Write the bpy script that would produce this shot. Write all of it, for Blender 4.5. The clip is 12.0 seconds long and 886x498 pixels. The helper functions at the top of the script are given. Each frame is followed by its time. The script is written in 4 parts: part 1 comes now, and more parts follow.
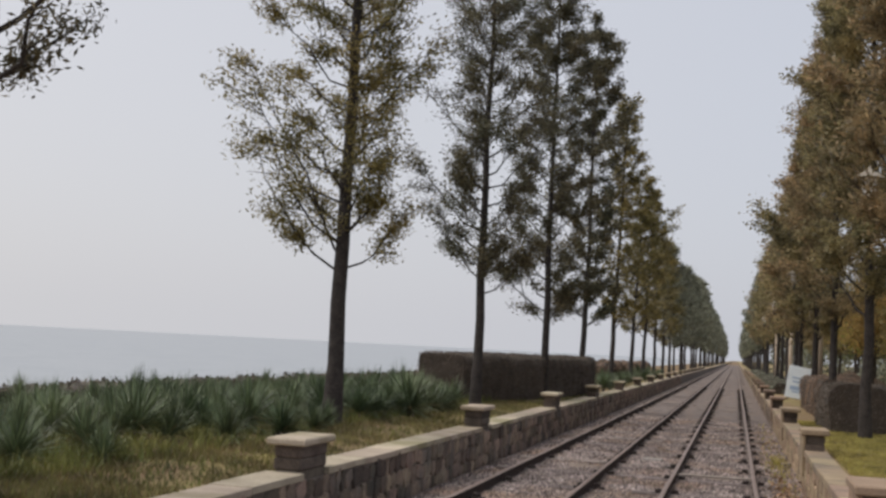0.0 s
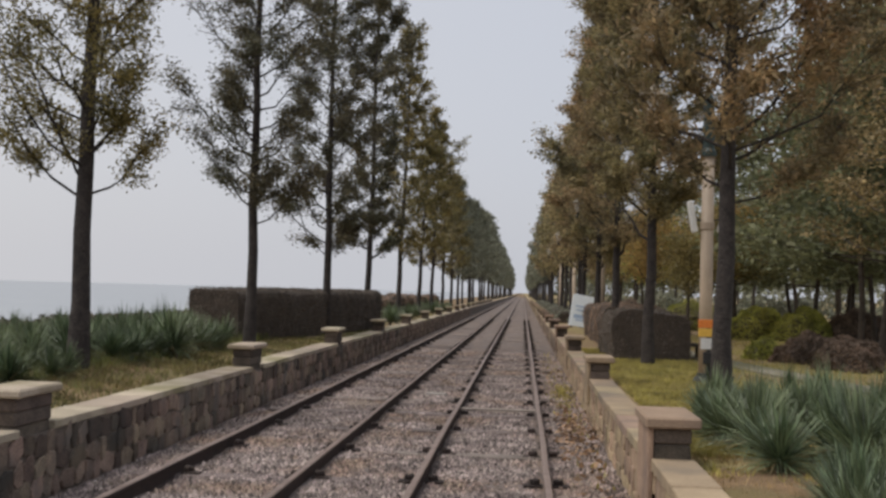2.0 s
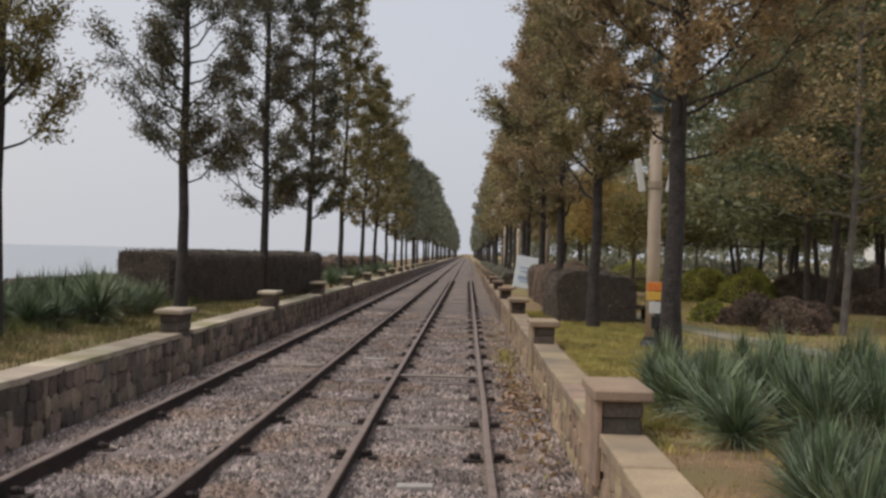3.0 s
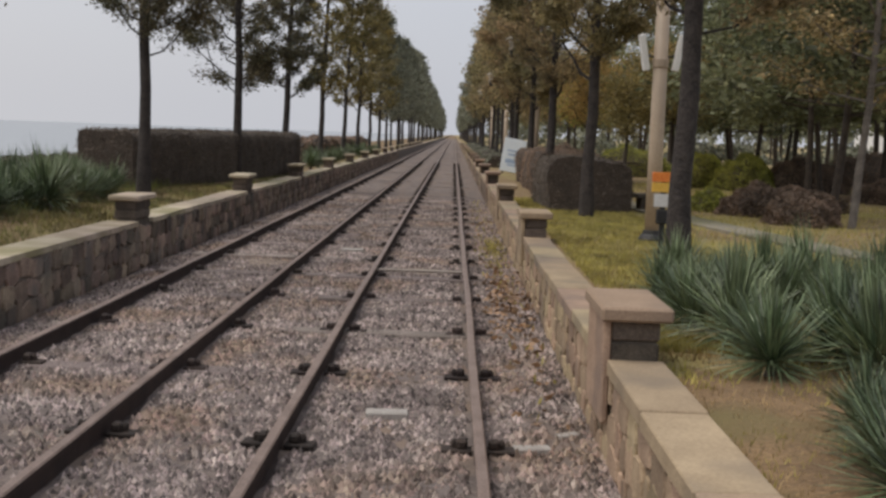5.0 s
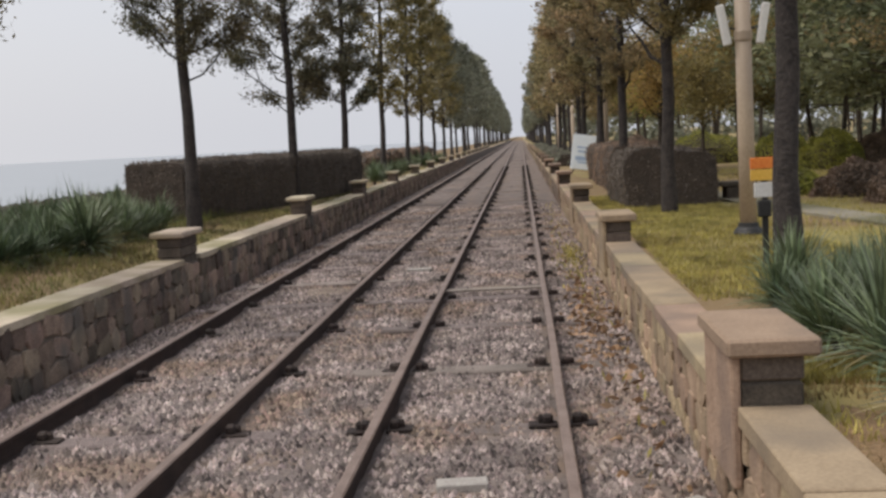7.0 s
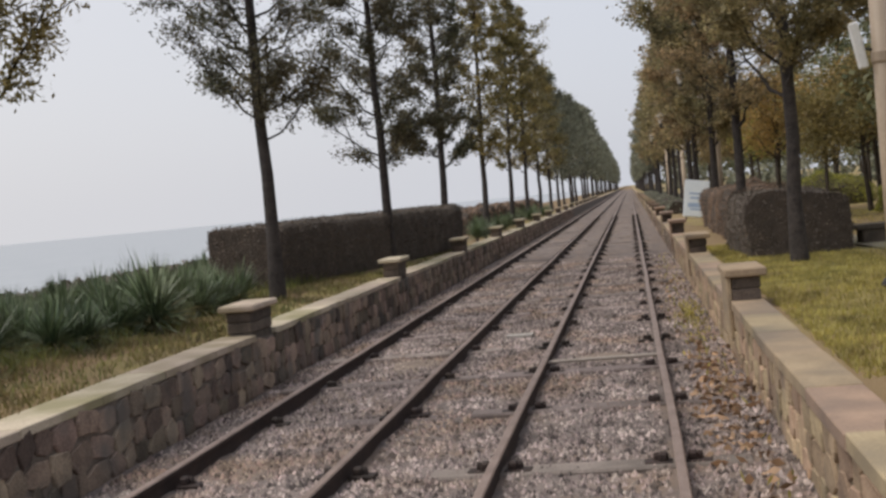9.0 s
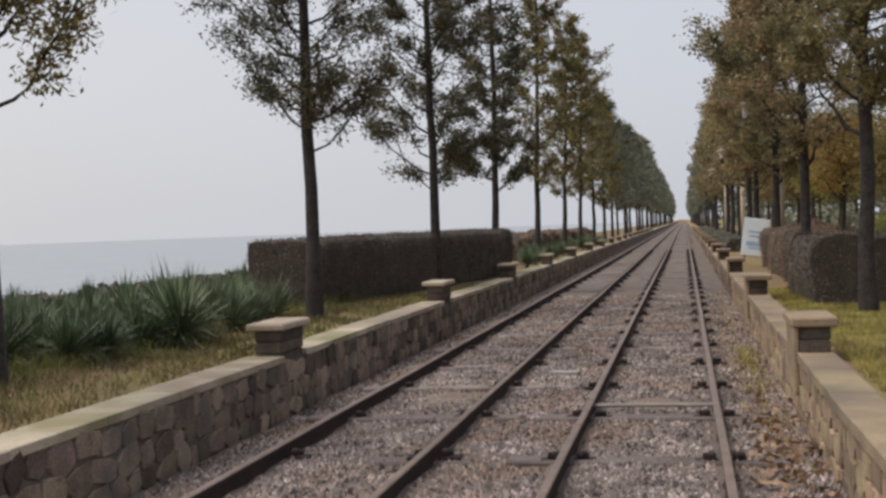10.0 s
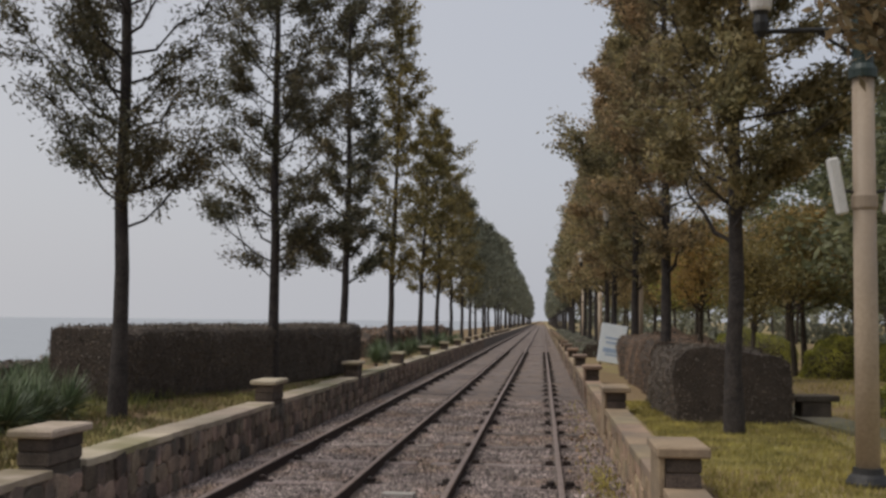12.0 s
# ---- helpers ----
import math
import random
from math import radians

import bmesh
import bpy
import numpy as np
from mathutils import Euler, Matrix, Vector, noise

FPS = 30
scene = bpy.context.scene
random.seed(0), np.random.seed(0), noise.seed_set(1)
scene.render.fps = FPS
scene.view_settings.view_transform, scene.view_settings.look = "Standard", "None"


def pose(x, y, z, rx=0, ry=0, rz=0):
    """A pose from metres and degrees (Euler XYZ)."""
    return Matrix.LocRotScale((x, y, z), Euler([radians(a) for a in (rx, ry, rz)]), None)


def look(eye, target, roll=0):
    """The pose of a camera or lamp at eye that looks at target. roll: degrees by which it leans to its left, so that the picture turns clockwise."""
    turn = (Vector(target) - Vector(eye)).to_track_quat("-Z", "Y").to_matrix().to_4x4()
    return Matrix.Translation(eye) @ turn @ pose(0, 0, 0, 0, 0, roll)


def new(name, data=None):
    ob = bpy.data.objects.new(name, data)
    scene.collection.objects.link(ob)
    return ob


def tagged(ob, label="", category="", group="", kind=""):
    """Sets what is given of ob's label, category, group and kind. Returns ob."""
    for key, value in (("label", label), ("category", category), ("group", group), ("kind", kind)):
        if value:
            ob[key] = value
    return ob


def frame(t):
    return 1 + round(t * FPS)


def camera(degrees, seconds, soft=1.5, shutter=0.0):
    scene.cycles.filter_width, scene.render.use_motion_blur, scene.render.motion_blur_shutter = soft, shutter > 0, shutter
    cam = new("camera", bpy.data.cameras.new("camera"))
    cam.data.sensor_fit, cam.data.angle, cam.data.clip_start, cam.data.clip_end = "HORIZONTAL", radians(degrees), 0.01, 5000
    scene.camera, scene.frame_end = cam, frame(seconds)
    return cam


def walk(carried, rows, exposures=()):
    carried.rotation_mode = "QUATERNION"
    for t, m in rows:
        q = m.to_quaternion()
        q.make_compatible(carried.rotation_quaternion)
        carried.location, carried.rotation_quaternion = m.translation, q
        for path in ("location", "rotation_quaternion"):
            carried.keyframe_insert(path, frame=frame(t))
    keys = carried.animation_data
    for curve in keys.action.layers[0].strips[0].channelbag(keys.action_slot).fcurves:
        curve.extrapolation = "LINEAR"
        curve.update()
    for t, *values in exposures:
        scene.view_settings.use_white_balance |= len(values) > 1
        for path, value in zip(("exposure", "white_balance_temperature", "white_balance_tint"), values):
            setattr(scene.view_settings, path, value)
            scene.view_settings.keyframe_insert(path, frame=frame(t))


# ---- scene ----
cam = camera(41.7, 12.0, soft=2.8)
PATH = [
    (0, (-0.248, -0.128, 1.438), (-0.742, 1.803, 1.604), 2.9),
    (0.5, (-0.239, 0.239, 1.406), (-0.595, 2.201, 1.554), 2.5),
    (1, (-0.213, 0.523, 1.4), (-0.496, 2.499, 1.523), 2.0),
    (1.5, (-0.23, 0.811, 1.402), (-0.42, 2.8, 1.494), 1.8),
    (2, (-0.214, 1.082, 1.378), (-0.353, 3.076, 1.45), 1.5),
    (2.5, (-0.167, 1.443, 1.395), (-0.24, 3.441, 1.434), 1.0),
    (2.7, (-0.18, 1.56, 1.382), (-0.237, 3.559, 1.408), 1.2),
    (4.3, (-0.156, 2.475, 1.45), (-0.165, 4.472, 1.338), 1.6),
    (4.5, (-0.176, 2.665, 1.422), (-0.183, 4.66, 1.282), 2.1),
    (5, (-0.169, 2.898, 1.419), (-0.181, 4.888, 1.223), 2.0),
    (5.5, (-0.128, 3.269, 1.398), (-0.141, 5.248, 1.111), 1.1),
    (6, (-0.13, 3.479, 1.377), (-0.179, 5.461, 1.109), 0.3),
    (6.5, (-0.151, 3.845, 1.401), (-0.309, 5.827, 1.184), -1.7),
    (6.7, (-0.152, 3.947, 1.42), (-0.31, 5.931, 1.217), -2.3),
    (8.3, (-0.126, 5.001, 1.339), (-0.268, 6.993, 1.231), -5.4),
    (8.5, (-0.107, 5.17, 1.373), (-0.379, 7.149, 1.286), -6.3),
    (9, (-0.13, 5.416, 1.392), (-0.455, 7.388, 1.313), -5.4),
    (9.5, (-0.198, 5.768, 1.418), (-0.567, 7.733, 1.361), -3.5),
    (10, (-0.193, 6.061, 1.403), (-0.601, 8.018, 1.367), -2.1),
    (10.5, (-0.134, 6.509, 1.435), (-0.569, 8.461, 1.442), -0.6),
    (11, (-0.131, 6.792, 1.425), (-0.522, 8.753, 1.475), -0.3),
    (11.5, (-0.165, 7.184, 1.438), (-0.464, 9.159, 1.542), -0.1),
    (12, (-0.168, 7.52, 1.43), (-0.339, 9.509, 1.552), 0.5),
]
walk(cam, [(t, look(eye, target, roll)) for t, eye, target, roll in PATH],
     exposures=((0, 0.46), (1, 0.40), (2.5, 0.44), (4.5, 0.44), (5.5, 0.42), (6.5, 0.60), (8.5, 0.66), (9.5, 0.54), (11, 0.48), (12, 0.20)))

# ---- world, sun and exposure ----
SUN_ELEV, SUN_AZ = radians(61), radians(-110)
world = bpy.data.worlds.new("overcast_sky")
scene.world = world
world.use_nodes = True
wn, wl = world.node_tree.nodes, world.node_tree.links
wn.clear()
w_out = wn.new("ShaderNodeOutputWorld")
w_sky = wn.new("ShaderNodeTexSky")
w_sky.sky_type = "NISHITA"
w_sky.sun_disc = False
w_sky.sun_elevation, w_sky.sun_rotation = SUN_ELEV, SUN_AZ
w_sky.dust_density, w_sky.air_density = 6.0, 1.0
w_bg = wn.new("ShaderNodeBackground")
w_bg.inputs["Strength"].default_value = 0.02
wl.new(w_sky.outputs[0], w_bg.inputs["Color"])
# a closed cloud layer: pale, a little darker and bluer along the track than over the sea
w_tc = wn.new("ShaderNodeTexCoord")
w_sep = wn.new("ShaderNodeSeparateXYZ")
w_ramp = wn.new("ShaderNodeMapRange")
w_ramp.inputs["From Min"].default_value, w_ramp.inputs["From Max"].default_value = -0.75, 0.35
w_mix = wn.new("ShaderNodeMix")
w_mix.data_type = "RGBA"
w_mix.inputs["A"].default_value = (0.603, 0.594, 0.608, 1)
w_mix.inputs["B"].default_value = (0.492, 0.513, 0.575, 1)
w_noise = wn.new("ShaderNodeTexNoise")
w_noise.inputs["Scale"].default_value = 1.6
w_mul = wn.new("ShaderNodeMath")
w_mul.operation = "MULTIPLY_ADD"
w_mul.inputs[1].default_value = 0.10
w_cloud = wn.new("ShaderNodeBackground")
w_cloud.inputs["Strength"].default_value = 0.755
w_add = wn.new("ShaderNodeAddShader")
wl.new(w_tc.outputs["Generated"], w_sep.inputs[0])
wl.new(w_tc.outputs["Generated"], w_noise.inputs["Vector"])
wl.new(w_sep.outputs["X"], w_ramp.inputs["Value"])
wl.new(w_noise.outputs["Fac"], w_mul.inputs[0])
wl.new(w_ramp.outputs[0], w_mul.inputs[2])
wl.new(w_mul.outputs[0], w_mix.inputs["Factor"])
wl.new(w_mix.outputs["Result"], w_cloud.inputs["Color"])
wl.new(w_bg.outputs[0], w_add.inputs[0])
wl.new(w_cloud.outputs[0], w_add.inputs[1])
wl.new(w_add.outputs[0], w_out.inputs["Surface"])

sun_data = bpy.data.lights.new("sun", "SUN")
sun_data.energy, sun_data.angle, sun_data.color = 1.5, radians(40), (1.0, 0.96, 0.9)
sun = new("sun", sun_data)
sun.matrix_world = look((-22, 2, 42), (0, 10, 0))


# ---- materials ----
def mat(name, a, b, scale=6.0, fine=60.0, rough=0.85, bump=0.3, spread=0.25, island=False, per_object=False, metal=0.0, c=None, c_at=0.62):
    """Two colours mixed by coarse and fine noise, an optional stain colour c, relief, and a change from piece to piece."""
    m = bpy.data.materials.new(name)
    m.use_nodes = True
    n, l = m.node_tree.nodes, m.node_tree.links
    bsdf = n["Principled BSDF"]
    bsdf.inputs["Roughness"].default_value, bsdf.inputs["Metallic"].default_value = rough, metal
    tc = n.new("ShaderNodeTexCoord")
    n1, n2 = n.new("ShaderNodeTexNoise"), n.new("ShaderNodeTexNoise")
    n1.inputs["Scale"].default_value, n2.inputs["Scale"].default_value = scale, fine
    n1.inputs["Detail"].default_value, n2.inputs["Detail"].default_value = 5, 4
    geo_pos = n.new("ShaderNodeNewGeometry")
    for k in (n1, n2):
        l.new(geo_pos.outputs["Position"], k.inputs["Vector"])
    s = n.new("ShaderNodeMath")
    s.operation = "ADD"
    l.new(n1.outputs["Fac"], s.inputs[0])
    l.new(n2.outputs["Fac"], s.inputs[1])
    r = n.new("ShaderNodeMapRange")
    r.inputs["From Min"].default_value, r.inputs["From Max"].default_value = 0.75, 1.25
    l.new(s.outputs[0], r.inputs["Value"])
    mix = n.new("ShaderNodeMix")
    mix.data_type = "RGBA"
    mix.inputs["A"].default_value, mix.inputs["B"].default_value = (*a, 1), (*b, 1)
    l.new(r.outputs[0], mix.inputs["Factor"])
    col = mix.outputs["Result"]
    if c:
        n3 = n.new("ShaderNodeTexNoise")
        n3.inputs["Scale"].default_value, n3.inputs["Detail"].default_value = scale * 0.37, 6
        l.new(geo_pos.outputs["Position"], n3.inputs["Vector"])
        r3 = n.new("ShaderNodeMapRange")
        r3.inputs["From Min"].default_value, r3.inputs["From Max"].default_value = c_at - 0.12, c_at + 0.06
        l.new(n3.outputs["Fac"], r3.inputs["Value"])
        mx = n.new("ShaderNodeMix")
        mx.data_type = "RGBA"
        mx.inputs["B"].default_value = (*c, 1)
        l.new(r3.outputs[0], mx.inputs["Factor"])
        l.new(col, mx.inputs["A"])
        col = mx.outputs["Result"]
    if island or per_object:
        hsv = n.new("ShaderNodeHueSaturation")
        src = geo_pos.outputs["Random Per Island"] if island else n.new("ShaderNodeObjectInfo").outputs["Random"]
        v = n.new("ShaderNodeMapRange")
        v.inputs["To Min"].default_value, v.inputs["To Max"].default_value = 1 - spread, 1 + spread
        l.new(src, v.inputs["Value"])
        hs = n.new("ShaderNodeMath")
        hs.operation = "MULTIPLY_ADD"
        hs.inputs[1].default_value, hs.inputs[2].default_value = 0.035, 0.4825
        rot = n.new("ShaderNodeMath")
        rot.operation = "FRACT"
        sc = n.new("ShaderNodeMath")
        sc.operation = "MULTIPLY"
        sc.inputs[1].default_value = 7.31
        l.new(src, sc.inputs[0])
        l.new(sc.outputs[0], rot.inputs[0])
        l.new(rot.outputs[0], hs.inputs[0])
        l.new(hs.outputs[0], hsv.inputs["Hue"])
        l.new(v.outputs[0], hsv.inputs["Value"])
        l.new(col, hsv.inputs["Color"])
        col = hsv.outputs["Color"]
    l.new(col, bsdf.inputs["Base Color"])
    if bump:
        bp = n.new("ShaderNodeBump")
        bp.inputs["Strength"].default_value, bp.inputs["Distance"].default_value = bump, 0.02
        l.new(s.outputs[0], bp.inputs["Height"])
        l.new(bp.outputs[0], bsdf.inputs["Normal"])
    return m


def leaf_mat(name, a, b, spread=0.4, through_light=0.25, rough=0.6):
    """Leaves: each one its own mix of two colours, with some light passing through."""
    m = bpy.data.materials.new(name)
    m.use_nodes = True
    n, l = m.node_tree.nodes, m.node_tree.links
    bsdf, out = n["Principled BSDF"], n["Material Output"]
    g = n.new("ShaderNodeNewGeometry")
    big = n.new("ShaderNodeTexNoise")
    big.inputs["Scale"].default_value, big.inputs["Detail"].default_value = 0.9, 3
    l.new(g.outputs["Position"], big.inputs["Vector"])
    f = n.new("ShaderNodeMath")
    f.operation = "MULTIPLY_ADD"
    f.inputs[1].default_value = 0.45
    bigr = n.new("ShaderNodeMapRange")
    bigr.inputs["From Min"].default_value, bigr.inputs["From Max"].default_value = 0.35, 0.68
    bigr.inputs["To Max"].default_value = 0.55
    l.new(big.outputs["Fac"], bigr.inputs["Value"])
    l.new(g.outputs["Random Per Island"], f.inputs[0])
    l.new(bigr.outputs[0], f.inputs[2])
    mix = n.new("ShaderNodeMix")
    mix.data_type = "RGBA"
    mix.inputs["A"].default_value, mix.inputs["B"].default_value = (*a, 1), (*b, 1)
    l.new(f.outputs[0], mix.inputs["Factor"])
    hsv = n.new("ShaderNodeHueSaturation")
    fr, sc, v = n.new("ShaderNodeMath"), n.new("ShaderNodeMath"), n.new("ShaderNodeMapRange")
    sc.operation, fr.operation = "MULTIPLY", "FRACT"
    sc.inputs[1].default_value = 13.7
    l.new(g.outputs["Random Per Island"], sc.inputs[0])
    l.new(sc.outputs[0], fr.inputs[0])
    l.new(fr.outputs[0], v.inputs["Value"])
    v.inputs["To Min"].default_value, v.inputs["To Max"].default_value = 1 - spread, 1 + spread
    spray = n.new("ShaderNodeTexNoise")
    spray.inputs["Scale"].default_value, spray.inputs["Detail"].default_value = 3.4, 2
    l.new(g.outputs["Position"], spray.inputs["Vector"])
    sprayr, both = n.new("ShaderNodeMapRange"), n.new("ShaderNodeMath")
    sprayr.inputs["From Min"].default_value, sprayr.inputs["From Max"].default_value = 0.34, 0.66
    sprayr.inputs["To Min"].default_value, sprayr.inputs["To Max"].default_value = 0.62, 1.42
    both.operation = "MULTIPLY"
    l.new(spray.outputs["Fac"], sprayr.inputs["Value"])
    l.new(sprayr.outputs[0], both.inputs[0])
    l.new(v.outputs[0], both.inputs[1])
    l.new(both.outputs[0], hsv.inputs["Value"])
    l.new(mix.outputs["Result"], hsv.inputs["Color"])
    l.new(hsv.outputs["Color"], bsdf.inputs["Base Color"])
    bsdf.inputs["Roughness"].default_value = rough
    tr, add = n.new("ShaderNodeBsdfTranslucent"), n.new("ShaderNodeMixShader")
    l.new(hsv.outputs["Color"], tr.inputs["Color"])
    add.inputs[0].default_value = through_light
    l.new(bsdf.outputs[0], add.inputs[1])
    l.new(tr.outputs[0], add.inputs[2])
    l.new(add.outputs[0], out.inputs["Surface"])
    return m


M_BALLAST = mat("ballast_bed", (0.10, 0.08, 0.072), (0.235, 0.19, 0.168), 5, 45, 0.95, 0.8, c=(0.22, 0.16, 0.12), c_at=0.60)
M_STONE = mat("ballast_stone", (0.115, 0.09, 0.082), (0.45, 0.37, 0.335), 2.5, 60, 0.9, 0.2, 0.75, island=True, c=(0.27, 0.195, 0.15), c_at=0.60)
M_LAWN = mat("lawn", (0.19, 0.168, 0.055), (0.34, 0.278, 0.09), 1.4, 45, 0.95, 0.6, c=(0.22, 0.15, 0.075), c_at=0.50)
M_SOIL = mat("bare_soil", (0.12, 0.075, 0.038), (0.27, 0.172, 0.086), 2.6, 38, 0.95, 0.9, c=(0.165, 0.125, 0.05), c_at=0.60)
M_DUST = mat("tan_dust", (0.17, 0.128, 0.10), (0.27, 0.21, 0.165), 4, 50, 0.95, 0.5, c=(0.17, 0.135, 0.105), c_at=0.56)
# rust, darkened further to hold the shade below the rail head
M_RAIL = mat("rusty_shaded_rail", (0.018, 0.010, 0.008), (0.042, 0.023, 0.017), 7, 90, 0.85, 0.25, metal=0.0)
M_RAILTOP = mat("worn_rail_head", (0.185, 0.13, 0.105), (0.32, 0.238, 0.198), 5, 70, 0.5, 0.1, metal=0.3)
M_CLIP = mat("rail_clip_iron", (0.020, 0.014, 0.012), (0.05, 0.032, 0.025), 12, 90, 0.75, 0.3, per_object=True, metal=0.2)
M_TIE = mat("weathered_tie", (0.17, 0.138, 0.12), (0.27, 0.22, 0.195), 5, 60, 0.9, 0.4, per_object=True, c=(0.13, 0.105, 0.09))
M_TIEROD = mat("worn_tie_rod", (0.28, 0.24, 0.20), (0.42, 0.36, 0.31), 8, 80, 0.6, 0.1, metal=0.2)
M_CAP = mat("sandstone_coping", (0.285, 0.205, 0.132), (0.415, 0.305, 0.20), 3.5, 70, 0.85, 0.2, 0.14, per_object=True, c=(0.215, 0.165, 0.12), c_at=0.58)
M_CAP_SEA = mat("pale_sea_coping", (0.33, 0.272, 0.20), (0.50, 0.42, 0.315), 3.5, 70, 0.85, 0.25, 0.14, per_object=True, c=(0.235, 0.205, 0.115), c_at=0.60)
M_WALLSTONE = mat("rubble_stone", (0.125, 0.089, 0.067), (0.275, 0.202, 0.148), 6, 60, 0.9, 0.4, 0.62, per_object=True, c=(0.11, 0.095, 0.08), c_at=0.62)
M_WALLFAR = mat("rubble_stone_far", (0.125, 0.089, 0.067), (0.275, 0.202, 0.148), 6, 60, 0.9, 0.4, 0.62, island=True)
M_TANSTONE = mat("tan_rubble_stone", (0.27, 0.19, 0.12), (0.42, 0.31, 0.20), 6, 60, 0.9, 0.4, 0.3, per_object=True, c=(0.2, 0.15, 0.11), c_at=0.62)
M_MORTAR = mat("mortar", (0.12, 0.098, 0.08), (0.19, 0.155, 0.125), 5, 70, 0.95, 0.4)
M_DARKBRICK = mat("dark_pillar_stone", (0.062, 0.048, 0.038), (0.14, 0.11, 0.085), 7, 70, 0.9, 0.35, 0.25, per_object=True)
M_BARK = mat("bark", (0.024, 0.020, 0.018), (0.064, 0.052, 0.046), 9, 38, 0.95, 0.9)
M_BARK_LIGHT = mat("grey_bark", (0.09, 0.08, 0.07), (0.19, 0.165, 0.145), 8, 40, 0.95, 0.8)
M_BARK_PINE = mat("pine_bark", (0.035, 0.028, 0.024), (0.09, 0.07, 0.055), 8, 40, 0.95, 0.8)
L_OLIVE = leaf_mat("olive_leaves", (0.125, 0.118, 0.044), (0.275, 0.205, 0.070), 0.4, 0.42)
L_DARK = leaf_mat("dark_green_leaves", (0.060, 0.068, 0.036), (0.150, 0.112, 0.056), 0.4, 0.2)
L_RUST = leaf_mat("rusty_leaves", (0.180, 0.168, 0.090), (0.43, 0.285, 0.150), 0.4, 0.5)
L_BROWN = leaf_mat("brown_green_leaves", (0.175, 0.168, 0.086), (0.365, 0.28, 0.132), 0.4, 0.5)
L_PINE = leaf_mat("pine_needles", (0.095, 0.118, 0.065), (0.24, 0.235, 0.115), 0.35, 0.4)
L_GOLD = leaf_mat("golden_leaves", (0.30, 0.22, 0.08), (0.45, 0.285, 0.10), 0.35, 0.5)
L_SAND = leaf_mat("pale_brown_leaves", (0.22, 0.18, 0.085), (0.36, 0.265, 0.13), 0.4, 0.4)
L_HEDGE = leaf_mat("hedge_leaves", (0.092, 0.080, 0.062), (0.18, 0.138, 0.106), 0.22, 0.15)
L_HEDGE_RED = leaf_mat("reddish_hedge_leaves", (0.20, 0.142, 0.098), (0.38, 0.25, 0.17), 0.3, 0.25)
L_BUSH_BROWN = leaf_mat("brown_bush_leaves", (0.125, 0.090, 0.064), (0.235, 0.158, 0.11), 0.22, 0.15)
L_BUSH = leaf_mat("light_green_bush_leaves", (0.22, 0.24, 0.050), (0.40, 0.37, 0.075), 0.3, 0.35)
L_YUCCA = leaf_mat("yucca_leaves", (0.055, 0.092, 0.044), (0.215, 0.25, 0.135), 0.55, 0.12, 0.4)
L_YUCCA_DRY = leaf_mat("dry_yucca_leaves", (0.176, 0.143, 0.066), (0.286, 0.231, 0.121), 0.3, 0.12)
L_GRASS = leaf_mat("grass_blades", (0.27, 0.242, 0.064), (0.43, 0.355, 0.105), 0.3, 0.25)
L_GRASS_GREEN = leaf_mat("green_grass_blades", (0.103, 0.131, 0.035), (0.221, 0.206, 0.055), 0.3, 0.25)
L_STRAW = leaf_mat("straw", (0.28, 0.20, 0.095), (0.42, 0.30, 0.15), 0.35, 0.2)
L_GRASS_BROWN = leaf_mat("brown_grass_blades", (0.19, 0.145, 0.055), (0.32, 0.235, 0.095), 0.35, 0.2)
L_GRASS_DULL = leaf_mat("dull_brown_grass", (0.105, 0.092, 0.038), (0.215, 0.165, 0.065), 0.35, 0.2)
L_LITTER = leaf_mat("fallen_leaves", (0.22, 0.13, 0.07), (0.36, 0.23, 0.13), 0.4, 0.1)
# far foliage only: distance haze is put into this pale grey-green
L_HAZY = leaf_mat("haze_paled_leaves", (0.144, 0.156, 0.110), (0.231, 0.225, 0.156), 0.4, 0.42)
M_CORE = mat("hedge_dark_core", (0.049, 0.039, 0.031), (0.084, 0.064, 0.050), 8, 50, 1.0, 0.5)
M_POLE = mat("painted_pole", (0.40, 0.31, 0.22), (0.52, 0.41, 0.30), 1.5, 40, 0.55, 0.1, c=(0.30, 0.235, 0.175), c_at=0.66)
M_POLETOP = mat("dark_green_paint", (0.010, 0.024, 0.020), (0.022, 0.040, 0.034), 5, 60, 0.5, 0.1)
M_IRON = mat("black_iron", (0.012, 0.012, 0.012), (0.03, 0.028, 0.026), 6, 70, 0.55, 0.2)
M_LAMPGLASS = mat("frosted_lamp_glass", (0.62, 0.58, 0.52), (0.72, 0.69, 0.64), 4, 40, 0.35, 0.0)
M_WHITE = mat("off_white_enamel", (0.58, 0.57, 0.54), (0.70, 0.69, 0.66), 4, 50, 0.5, 0.05)
M_SIGNBLUE = mat("faded_blue_print", (0.30, 0.40, 0.55), (0.42, 0.52, 0.66), 5, 40, 0.5, 0.0)
M_SIGN = mat("pale_sign_board", (0.70, 0.76, 0.80), (0.80, 0.84, 0.86), 3, 40, 0.5, 0.0)
M_ORANGE = mat("orange_notice", (0.72, 0.18, 0.03), (0.80, 0.27, 0.05), 5, 40, 0.5, 0.0)
M_YELLOW = mat("yellow_notice", (0.72, 0.42, 0.06), (0.80, 0.50, 0.10), 5, 40, 0.5, 0.0)
M_PATH = mat("park_paving", (0.19, 0.17, 0.13), (0.29, 0.26, 0.20), 2, 40, 0.9, 0.3, c=(0.15, 0.14, 0.08), c_at=0.55)
